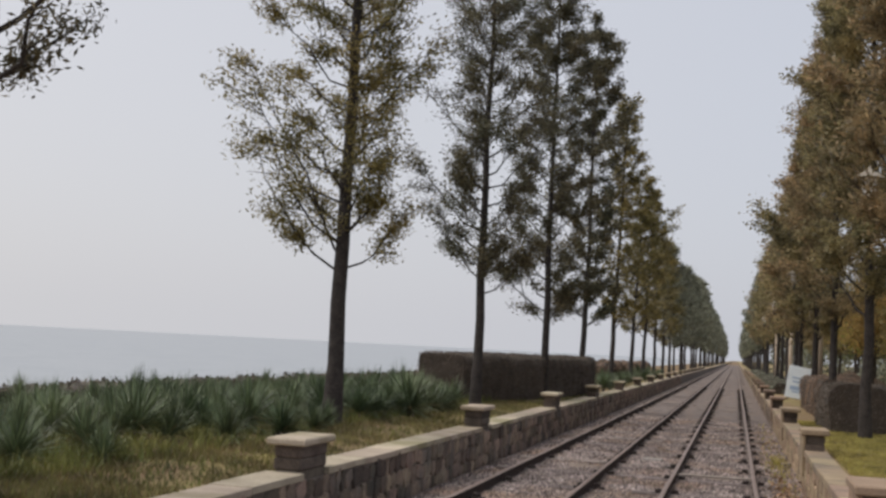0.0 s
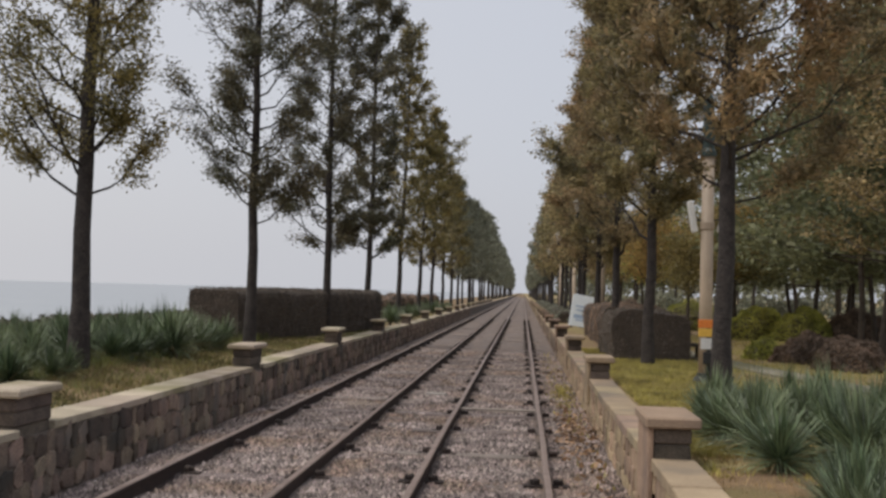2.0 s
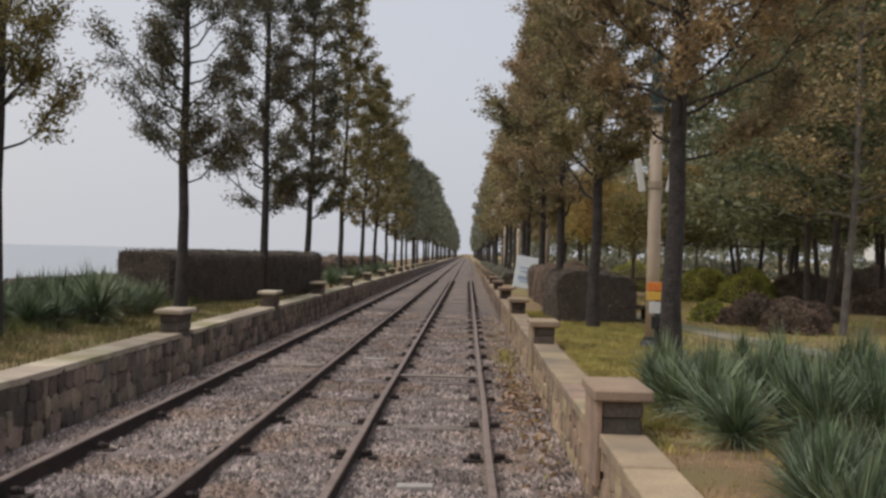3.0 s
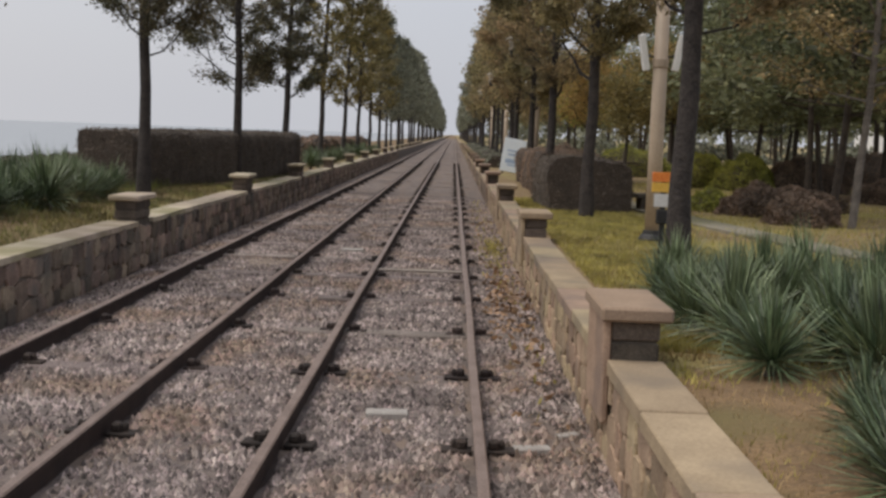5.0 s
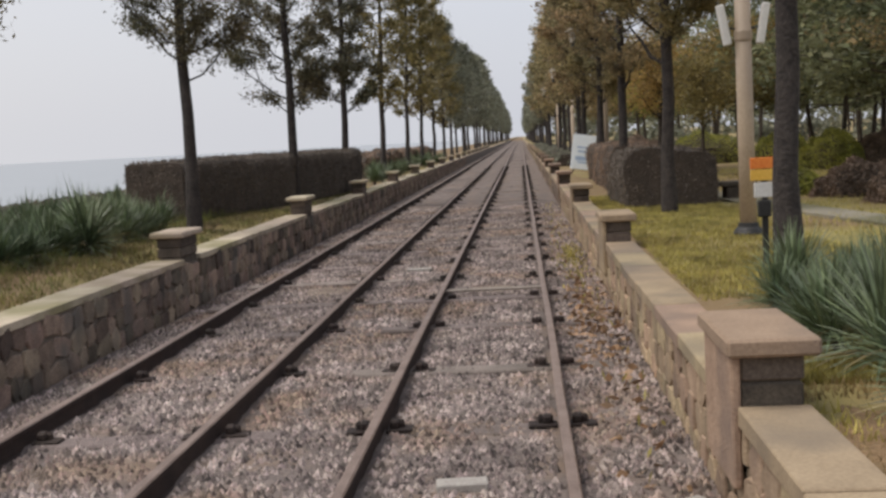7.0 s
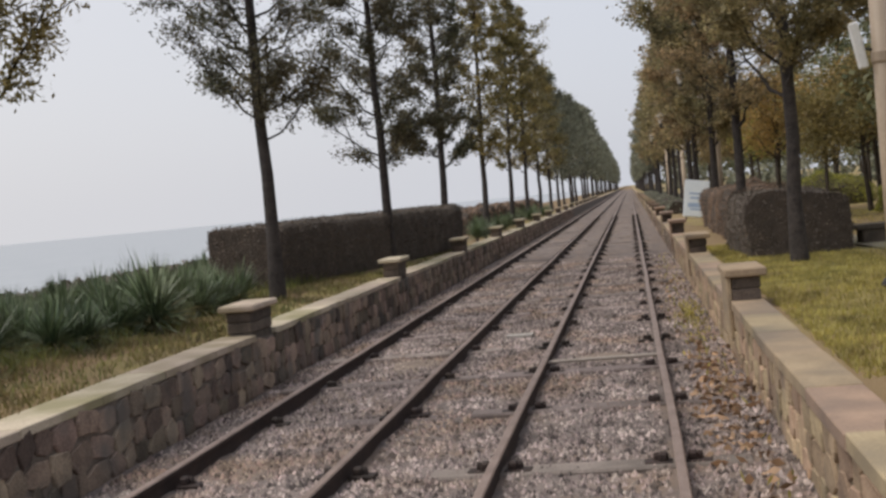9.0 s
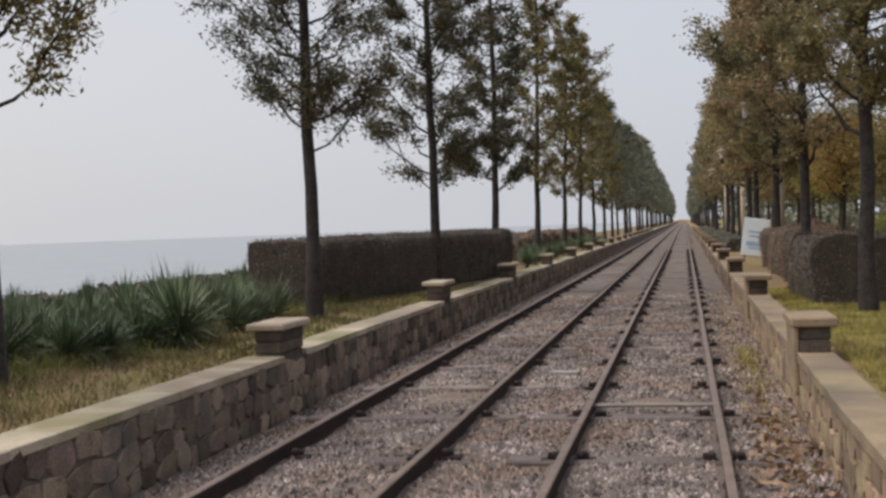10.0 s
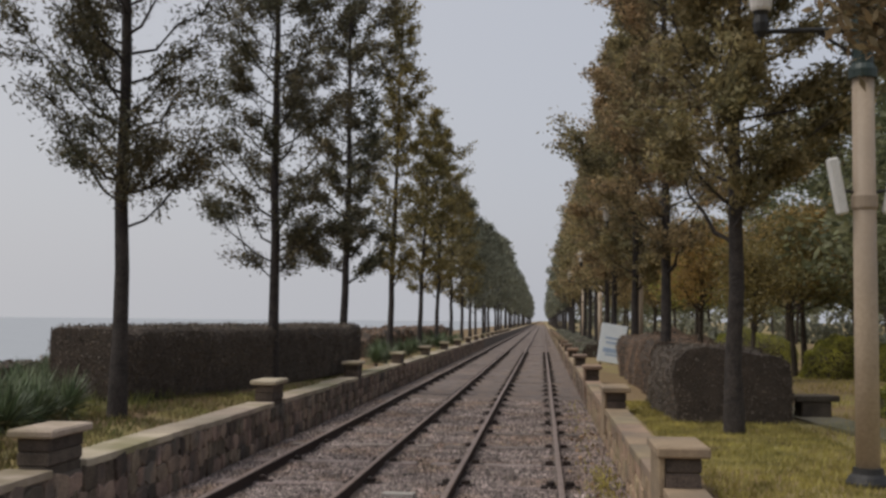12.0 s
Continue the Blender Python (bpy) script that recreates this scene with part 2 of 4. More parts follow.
M_BRICK = mat("pale_brick", (0.289, 0.259, 0.234), (0.442, 0.408, 0.365), 9, 70, 0.85, 0.3)
M_BUILD = mat("far_render", (0.62, 0.62, 0.62), (0.72, 0.72, 0.71), 0.3, 4, 0.8, 0.0)
M_PANE = mat("far_window_glass", (0.05, 0.06, 0.07), (0.09, 0.10, 0.12), 0.5, 6, 0.2, 0.0)
M_SEA = mat("grey_sea", (0.25, 0.272, 0.29), (0.32, 0.337, 0.35), 0.25, 1.5, 0.38, 0.5)
M_FOAM = mat("surf_foam", (0.55, 0.56, 0.57), (0.68, 0.69, 0.69), 2, 20, 0.8, 0.2)
M_SAND = mat("wet_sand", (0.22, 0.19, 0.15), (0.32, 0.28, 0.22), 0.8, 20, 0.8, 0.2)

rng = np.random.default_rng(7)


# ---- mesh helpers ----
def mesh_of(name, verts, faces, *materials, slots=None, smooth=False):
    me = bpy.data.meshes.new(name)
    me.from_pydata([tuple(map(float, v)) for v in verts] if not isinstance(verts, np.ndarray) else verts.tolist(),
                   [], faces.tolist() if isinstance(faces, np.ndarray) else faces)
    for m in materials:
        me.materials.append(m)
    if slots is not None:
        me.polygons.foreach_set("material_index", np.asarray(slots, dtype=np.int32))
    if smooth:
        me.polygons.foreach_set("use_smooth", np.ones(len(me.polygons), dtype=bool))
    me.update()
    return me


def piece(name, me, parent=None, m=None, label=""):
    ob = new(name, me)
    if parent:
        ob.parent = parent
    if m is not None:
        ob.matrix_basis = m
    if label:
        ob["label"] = label
    return ob


def thing(name, m, label, category, group="", kind=""):
    e = new(name)
    e.matrix_basis = m
    e.empty_display_size = 0.2
    return tagged(e, label, category, group, kind)


def block(sx, sy, sz, bev=0.01, base=True):
    """A bevelled block as (verts, faces), centred in x and y, standing on z = 0 when base."""
    bm = bmesh.new()
    bmesh.ops.create_cube(bm, size=1.0)
    for v in bm.verts:
        v.co = Vector((v.co.x * sx, v.co.y * sy, (v.co.z + (0.5 if base else 0)) * sz))
    if bev:
        bmesh.ops.bevel(bm, geom=bm.edges[:], offset=bev, segments=1, affect="EDGES")
    vs = [v.co.copy() for v in bm.verts]
    for i, v in enumerate(bm.verts):
        v.index = i
    fs = [[v.index for v in f.verts] for f in bm.faces]
    bm.free()
    return vs, fs


def joined(chunks):
    """Join (verts, faces) chunks, each with an offset, into one."""
    vs, fs = [], []
    for (v, f), off in chunks:
        k = len(vs)
        vs += [(a[0] + off[0], a[1] + off[1], a[2] + off[2]) for a in v]
        fs += [[i + k for i in g] for g in f]
    return vs, fs


def lathe(profile, sides=16):
    vs, fs = [], []
    for r, z in profile:
        for k in range(sides):
            a = 2 * math.pi * k / sides
            vs.append((r * math.cos(a), r * math.sin(a), z))
    for j in range(len(profile) - 1):
        for k in range(sides):
            k2 = (k + 1) % sides
            fs.append([j * sides + k, j * sides + k2, (j + 1) * sides + k2, (j + 1) * sides + k])
    fs.append(list(range(sides))[::-1])
    fs.append([(len(profile) - 1) * sides + k for k in range(sides)])
    return vs, fs


def tube(pts, radii, sides=7):
    """A tapering tube along points."""
    pts = [Vector(p) for p in pts]
    vs, fs = [], []
    for i, p in enumerate(pts):
        d = (pts[min(i + 1, len(pts) - 1)] - pts[max(i - 1, 0)]).normalized()
        u = d.orthogonal().normalized() if abs(d.z) < 0.95 else Vector((1, 0, 0))
        u = (u - d * u.dot(d)).normalized()
        w = d.cross(u)
        for k in range(sides):
            a = 2 * math.pi * k / sides
            vs.append(tuple(p + (u * math.cos(a) + w * math.sin(a)) * radii[i]))
    for i in range(len(pts) - 1):
        for k in range(sides):
            k2 = (k + 1) % sides
            fs.append([i * sides + k, i * sides + k2, (i + 1) * sides + k2, (i + 1) * sides + k])
    fs.append([(len(pts) - 1) * sides + k for k in range(sides)])
    return vs, fs


def leaf_cards(centres, dirs, length, width, r):
    """Small four-cornered leaves at the centres, pointing along dirs, rolled at random."""
    n = len(centres)
    d = dirs / np.maximum(np.linalg.norm(dirs, axis=1, keepdims=True), 1e-6)
    side = np.cross(d, r.normal(size=(n, 3)))
    side /= np.maximum(np.linalg.norm(side, axis=1, keepdims=True), 1e-6)
    ln = length * r.uniform(0.6, 1.3, (n, 1))
    wd = width * r.uniform(0.6, 1.3, (n, 1))
    v = np.empty((n, 4, 3))
    v[:, 0] = centres - d * ln / 2
    v[:, 1] = centres + side * wd / 2
    v[:, 2] = centres + d * ln / 2
    v[:, 3] = centres - side * wd / 2
    return v.reshape(-1, 3), np.arange(n * 4).reshape(-1, 4)


# ---- trees ----
def avenue_tree_meshes(seed, height, first, reach, leaves, leaf_len, limbs=46, sides=8, lean=(0, 0), leaf_m=None, low_forks=3, trunk_r=0.11, top=0.14, taper=1.3, extra=()):
    """Trunk with rising limbs, side branches, and a crown of small leaves set in clumps along them."""
    r = np.random.default_rng(seed)
    lx, ly = lean
    hs = np.linspace(0, height, 14)
    wob = r.normal(0, 0.014, (14, 2))
    wob[0] = 0
    trunk_pts = [(lx * h + wob[i][0], ly * h + wob[i][1], h - (0.25 if i == 0 else 0)) for i, h in enumerate(hs)]
    trunk_rad = [trunk_r * (1.35 if i == 0 else 1) * (1 - 0.94 * (h / height) ** 0.85) + 0.006 for i, h in enumerate(hs)]
    chunks = [(tube(trunk_pts, trunk_rad, sides), (0, 0, 0))]
    cen, dr = [], []
    fine = leaf_len < 0.1
    subs = 7 if fine else 5
    per = max(3, int(leaves / limbs / subs))
    sig = 0.082 if fine else 0.11 if leaf_len < 0.15 else 0.16
    ang = r.uniform(0, 6.28)
    for k in range(-len(extra), limbs):
        f = (max(k, 0) / (limbs - 1)) ** 0.9
        h = first + (height * 0.98 - first) * f
        ang += 2.4 + r.uniform(-0.6, 0.6)
        prof = 0.72 + 0.28 * f / 0.2 if f < 0.2 else 1.0 - (1 - top) * ((f - 0.2) / 0.8) ** taper
        L = reach * prof * (r.uniform(0.5, 1.1) if r.random() < 0.85 else r.uniform(1.1, 1.3))
        rise = r.uniform(0.65, 1.15) if k >= low_forks else 1.35
        if k < 0:
            h, az, L, rise = extra[k]
            ang = math.radians(az)
        base = Vector((lx * h, ly * h, h))
        out = Vector((math.cos(ang), math.sin(ang), 0))
        pts, n = [], 5
        for j in range(n + 1):
            t = j / n
            pts.append(base + out * (L * (t ** (0.85 if k >= low_forks else 0.75))) + Vector((0, 0, rise * L * (t ** 1.3)))
                       + Vector(r.normal(0, 0.03 * L, 3)) * (t > 0))
        rr = 0.019 if k < 0 else 0.034 * (1 - 0.75 * f) if k < low_forks else 0.024 * (1 - 0.75 * f)
        chunks.append((tube(pts, [max(0.004, rr * (1 - 0.85 * j / n)) for j in range(n + 1)], 4), (0, 0, 0)))
        side = Vector((-out.y, out.x, 0))
        for tw in range(subs + 2 if k < 0 else subs):
            t = r.uniform(0.38 if 0 <= k < low_forks else 0.2, 1.0)
            i0 = min(int(t * n), n - 1)
            p = pts[i0].lerp(pts[i0 + 1], t * n - i0)
            td = (out * r.uniform(0.25, 0.9) + side * r.uniform(-0.9, 0.9) + Vector((0, 0, r.uniform(0.05, 0.75)))).normalized()
            tl = r.uniform(0.25, 0.58) * (0.35 + 0.65 * L / reach)
            q = p + td * tl
            if leaf_len < 0.15:
                chunks.append((tube([p, q], [0.008, 0.003], 3), (0, 0, 0)))
            m = max(2, int(per * (r.uniform(0.05, 0.4) if r.random() < (0.42 if k >= 0 else 0.3) else r.uniform(0.9, 2.2))))
            tt = r.uniform(0.05, 1.1, (m, 1))
            c = np.array(p)[None] * (1 - tt) + np.array(q)[None] * tt + r.normal(0, 1, (m, 3)) * np.array([sig, sig, sig * 0.75])
            cen.append(c)
            dr.append(np.array(td)[None] * 0.7 + r.normal(0, 0.6, (m, 3)))
    tv, tf = joined(chunks)
    cv, cf = leaf_cards(np.concatenate(cen), np.concatenate(dr), leaf_len * (1.4 if fine else 1), leaf_len * (0.46 if fine else 0.5), r)
    return mesh_of("trunk", tv, tf, M_BARK, smooth=True), mesh_of("crown", cv, cf, leaf_m)


def tree_thing(name, meshes, m, label, category="tree", group="", crown_label=""):
    e = thing(name, m, label, category, group)
    piece("trunk", meshes[0], e)
    piece("crown", meshes[1], e, label=crown_label)
    return e


def with_leaves(me, m):
    c = me.copy()
    c.materials.clear()
    c.materials.append(m)
    return c


def ground_z(x, y=0.0):
    """Height of the ground sheet across the line."""
    xs = [-4000, -60, -15, -10.2, -9.2, -6.0, -4.3, -3.80, -3.78, 0.80, 0.82, 1.6, 8, 25, 4000]
    zs = [-9, -6, -3.2, -1.2, 0.40, 0.46, 0.40, 0.34, -0.32, -0.32, 0.31, 0.31, 0.30, 0.30, 0.30]
    return float(np.interp(x, xs, zs))


# ---- ground, sea, ballast ----
gx = [-4000, -900, -200, -60, -25, -15, -12, -10.2, -9.2, -8.4, -7, -6, -5, -4.3, -3.80, -3.78, 0.80, 0.82, 1.2, 1.6, 2.2, 3, 4, 5, 6.5, 8, 10, 14, 20, 25, 60, 200, 900, 4000]
gy = [-400, -60, -10] + list(np.arange(-6, 40, 1.0)) + list(np.arange(40, 130, 6)) + [160, 240, 400, 900, 2000, 4000]
gv, gf, gs = [], [], []
for yy in gy:
    for xx in gx:
        bumpy = 0.025 * noise.noise((xx * 0.9, yy * 0.9, 3.1)) if (-9 < xx < -4 or 1.1 < xx < 60) else 0.0
        gv.append((xx, yy, ground_z(xx) + bumpy))
for j in range(len(gy) - 1):
    for i in range(len(gx) - 1):
        gf.append([j * len(gx) + i, j * len(gx) + i + 1, (j + 1) * len(gx) + i + 1, (j + 1) * len(gx) + i])
        xc, yc = (gx[i] + gx[i + 1]) / 2, gy[j]
        bed = -9.3 < xc < -4.1 or -3.8 < xc < 0.8
        gs.append(2 if xc < -9.3 else 1 if bed else 0)
tagged(new("ground", mesh_of("ground", gv, gf, M_LAWN, M_SOIL, M_SAND, slots=gs, smooth=False)),
       "yellowing lawn and bare soil beside the railway", "ground", kind="structure")



def soil_patch(name, cx, cy, rx, ry_, z, m, label, category, lift=0.02, seed=1):
    """A shallow uneven spread of soil whose rim sinks into the ground."""
    vs, fs = [(cx, cy, z + lift)], []
    n, rings = 40, 6
    for j in range(1, rings + 1):
        t = j / rings
        for k in range(n):
            a = 2 * math.pi * k / n
            q = t * (1 + 0.35 * noise.noise((math.cos(a) * 1.6, math.sin(a) * 1.6, seed)))
            vs.append((cx + rx * q * math.cos(a), cy + ry_ * q * math.sin(a), z + lift * (1 - t * t * 2.2) + 0.008 * noise.noise((k * 0.7, j * 0.9, seed))))
    for k in range(n):
        fs.append([0, 1 + k, 1 + (k + 1) % n])
        for j in range(rings - 1):
            a, b = 1 + j * n + k, 1 + j * n + (k + 1) % n
            fs.append([a, a + n, b + n, b])
    tagged(new(name, mesh_of(name, vs, fs, m, smooth=True)), label, category, kind="stuff")


soil_patch("soil_patch", 1.62, 6.8, 0.95, 3.2, 0.31, M_SOIL, "tan bare soil behind the sandstone wall", "soil", 0.035, 3)
soil_patch("soil_patch", 1.15, 6.4, 0.48, 3.4, 0.315, M_SOIL, "tan bare soil behind the sandstone wall", "soil", 0.03, 11)
soil_patch("soil_patch", 2.9, 10.0, 1.9, 2.6, 0.30, M_SOIL, "tan bare soil under the yuccas", "soil", 0.035, 8)
soil_patch("dust_patch", -2.38, 16.1, 0.42, 0.75, -0.118, M_DUST, "tan dusty soil between the rails", "soil", 0.022, 5)
soil_patch("dust_patch", -0.48, 15.9, 0.40, 0.35, -0.118, M_DUST, "tan dusty soil between the rails", "soil", 0.018, 6)

sv, sf = [], []
sx = [-4000, -1500, -600, -250, -120] + list(np.arange(-80, -10.9, 3.0))
sy = [-500, -100] + list(np.arange(-40, 140, 4.0)) + [180, 260, 400, 700, 1500, 4000]
for yy in sy:
    for xx in sx:
        sv.append((xx, yy, -2.15 + (0.10 * noise.noise((xx * 0.22, yy * 0.06, 0)) if xx > -100 else 0)))
for j in range(len(sy) - 1):
    for i in range(len(sx) - 1):
        sf.append([j * len(sx) + i, j * len(sx) + i + 1, (j + 1) * len(sx) + i + 1, (j + 1) * len(sx) + i])
tagged(new("water", mesh_of("water", sv, sf, M_SEA, smooth=True)), "calm grey sea fading into the haze", "sea", kind="structure")

# lines of surf running along the shore
fv, ff = [], []
for k in range(26):
    x0, y0, ln = rng.uniform(-34, -15), rng.uniform(5, 110), rng.uniform(4, 16)
    n = 14
    for i in range(n + 1):
        t = i / n
        yy = y0 + ln * t
        xx = x0 + 1.2 * noise.noise((yy * 0.2, k * 3.3, 0))
        w = 0.30 * math.sin(math.pi * t) * (0.6 + 0.8 * abs(noise.noise((yy * 1.1, k, 5)))) + 0.01
        fv += [(xx - w, yy, -2.03), (xx, yy, -1.97), (xx + w, yy, -2.03)]
        if i:
            b = len(fv) - 6
            ff += [[b, b + 1, b + 4, b + 3], [b + 1, b + 2, b + 5, b + 4]]
tagged(new("surf", mesh_of("surf", fv, ff, M_FOAM, smooth=True)), "thin white surf lines on the grey sea", "surf", kind="stuff")

RAILS = (-2.888, -1.853, -0.965, 0.0)
BED = -0.118
bv, bf = [], []
bx = list(np.linspace(-3.62, 0.68, 44))
by = list(np.arange(-6, 3.5, 0.5)) + list(np.arange(3.5, 30, 0.14)) + list(np.arange(30, 80, 1.0)) + list(np.arange(80, 421, 20))
by = [-30, -12] + by
for yy in by:
    for xx in bx:
        z = BED + 0.022 * noise.noise((xx * 1.7, yy * 1.3, 0)) + 0.016 * noise.noise((xx * 9, yy * 9, 4))
        if xx < -3.0:
            z -= 0.05 * (-3.0 - xx) / 0.6
        bv.append((xx, yy, z))
for j in range(len(by) - 1):
    for i in range(len(bx) - 1):
        bf.append([j * len(bx) + i, j * len(bx) + i + 1, (j + 1) * len(bx) + i + 1, (j + 1) * len(bx) + i])
tagged(new("track_bed", mesh_of("track_bed", np.array(bv), bf, M_BALLAST, smooth=True)), "grey-brown crushed stone track bed", "track bed", kind="structure")

# loose ballast stones
n_st = 82000
sy_ = np.concatenate([5.2 + 25 * rng.random(n_st - 8000) ** 1.7, rng.uniform(-6, 5.2, 8000)])
sx_ = rng.uniform(-3.48, 0.62, n_st)
near = np.min(np.abs(sx_[:, None] - np.array(RAILS)[None]), axis=1)
keep = near > 0.05
sx_, sy_ = sx_[keep], sy_[keep]
n_st = len(sx_)
octa = np.array([(1, 0, -0.5), (0, 1, -0.5), (-1, 0, -0.5), (0, -1, -0.5), (0.1, 0.1, 0.9)], dtype=float)
of = np.array([(0, 1, 4), (1, 2, 4), (2, 3, 4), (3, 0, 4)])
size = rng.uniform(0.011, 0.027, (n_st, 1, 1)) * (1 + 0.5 * (rng.random((n_st, 1, 1)) > 0.93))
P = octa[None] * rng.uniform(0.6, 1.35, (n_st, 5, 3)) * size * np.array([1, 1, 0.95])
th = rng.uniform(0, 6.28, n_st)
c_, s_ = np.cos(th), np.sin(th)
X = P[:, :, 0] * c_[:, None] - P[:, :, 1] * s_[:, None] + sx_[:, None]
Y = P[:, :, 0] * s_[:, None] + P[:, :, 1] * c_[:, None] + sy_[:, None]
zb = np.array([0.022 * noise.noise((a * 1.7, b * 1.3, 0)) for a, b in zip(sx_, sy_)]) + BED - np.where(sx_ < -3.0, 0.05 * (-3.0 - sx_) / 0.6, 0)
Z = P[:, :, 2] + zb[:, None] + 0.006
V = np.stack([X, Y, Z], axis=2).reshape(-1, 3)
F = (of[None] + (np.arange(n_st) * 5)[:, None, None]).reshape(-1, 3)
tagged(new("ballast", mesh_of("ballast", V, F, M_STONE)), "loose grey and pinkish crushed ballast stones", "ballast", kind="stuff")

# ---- railway tracks ----
prof = [(-0.056, -0.150), (0.056, -0.150), (0.056, -0.136), (0.012, -0.120), (0.009, -0.040), (0.026, -0.030), (0.027, -0.007), (0.020, 0.0),
        (-0.020, 0.0), (-0.027, -0.007), (-0.026, -0.030), (-0.009, -0.040), (-0.012, -0.120), (-0.056, -0.136)]
ry = [-25, 0] + list(np.arange(3, 60, 1.5)) + list(np.arange(60, 421, 12))


def rail_mesh(seed):
    vs, fs, sl = [], [], []
    n = len(prof)
    for yy in ry:
        dx = 0.010 * noise.noise((yy * 0.35, seed * 7.7, 0))
        dz = 0.006 * noise.noise((yy * 0.3, seed * 3.1, 9))
        vs += [(px + dx, yy, pz + dz) for px, pz in prof]
    for j in range(len(ry) - 1):
        for k in range(n):
            k2 = (k + 1) % n
            fs.append([j * n + k, j * n + k2, (j + 1) * n + k2, (j + 1) * n + k][::-1])
            sl.append(1 if k in (6, 7, 8) else 0)
    return mesh_of("rail", vs, fs, M_RAIL, M_RAILTOP, slots=sl)


clip_v, clip_f = joined([(block(0.15, 0.10, 0.022, 0.006), (s * 0.105, 0, -0.112)) for s in (-1, 1)]
                        + [(block(0.055, 0.06, 0.05, 0.012), (s * 0.078, 0, -0.095)) for s in (-1, 1)]
                        + [(lathe([(0.018, 0), (0.018, 0.03), (0.010, 0.045)], 6), (s * 0.115, 0.01, -0.095)) for s in (-1, 1)])
ME_CLIP = mesh_of("fastening", clip_v, clip_f, M_CLIP)
ME_TIE = mesh_of("sleeper", *block(1.75, 0.20, 0.14, 0.012), M_TIE)
rod_v, rod_f = tube([(-0.48, 0, 0), (0.48, 0, 0)], [0.016, 0.016], 8)
ME_ROD = mesh_of("tie_rod", rod_v, rod_f, M_TIEROD)
TIE0, PITCH = 8.42, 1.66
for k, (ra, rb, lab) in enumerate(((RAILS[2], RAILS[3], "rusty narrow railway track beside the sandstone wall"),
                                   (RAILS[0], RAILS[1], "rusty narrow railway track along the rubble wall"))):
    tr = thing("railway_track", pose(0, 0, 0), lab, "railway track", "parallel tracks")
    for i, rx in enumerate((ra, rb)):
        piece("rail", rail_mesh(k * 2 + i), tr, pose(rx, 0, 0))
    for j in range(-4, 60):
        yy = TIE0 + PITCH * j + (0.05 if k else 0) + 0.05 * math.sin(j * 2.3 + k)
        tie_z = -0.232 if (j in (3, 4, 8, 9) and k == 0 or j in (4, 5, 7, 8) and k == 1) else -0.272 + 0.034 * ((j * 37 + k * 11) % 5) / 4
        piece("sleeper", ME_TIE, tr, pose((ra + rb) / 2, yy, tie_z, 0, 0, 0.6 * math.sin(j * 1.7)))
        if j < 34:
            for rx in (ra, rb):
                piece("fastening", ME_CLIP, tr, pose(rx, yy, 0.0, 0, 0, 6 * math.sin(j * 3.1 + rx)))
    if k == 0:
        piece("tie_rod", ME_ROD, tr, pose((ra + rb) / 2, 15.36, -0.055), "bare metal tie rod between the rails")

ME_BRK = mesh_of("brick", *block(0.23, 0.11, 0.06, 0.006), M_BRICK)
for (x, y, z, rz, lab, s) in ((-0.48, 9.1, -0.145, 4, "pale worn brick lying in the ballast", 1.0), (-1.42, 17.75, -0.14, -3, "pale broken slab lying in the ballast", 1.25),
                              (0.27, 8.5, -0.155, 10, "half-buried pale brick lying in the ballast", 0.8), (0.47, 8.74, -0.145, 35, "pale angular stone lying in the ballast", 0.55)):
    b = tagged(new("loose_brick", ME_BRK), lab, "brick", "loose bricks")
    b.matrix_basis = pose(x, y, z, 0, 0, rz) @ Matrix.Diagonal((s, s, 1, 1))

# fallen leaves between the track and the wall
n_l = 420
lx_ = np.clip(rng.normal(0.38, 0.12, n_l), 0.1, 0.6)
ly_ = np.concatenate([rng.normal(13.6, 1.3, n_l * 2 // 3), rng.uniform(8.5, 24, n_l - n_l * 2 // 3)])
cen_ = np.stack([lx_, ly_, np.full(n_l, BED + 0.028)], axis=1)
lv, lf = leaf_cards(cen_, rng.normal(size=(n_l, 3)) * np.array([1, 1, 0.25]), 0.075, 0.045, rng)
tagged(new("leaf_litter", mesh_of("leaf_litter", lv, lf, L_LITTER)), "orange-brown fallen leaves on the ballast", "fallen leaves", kind="stuff")

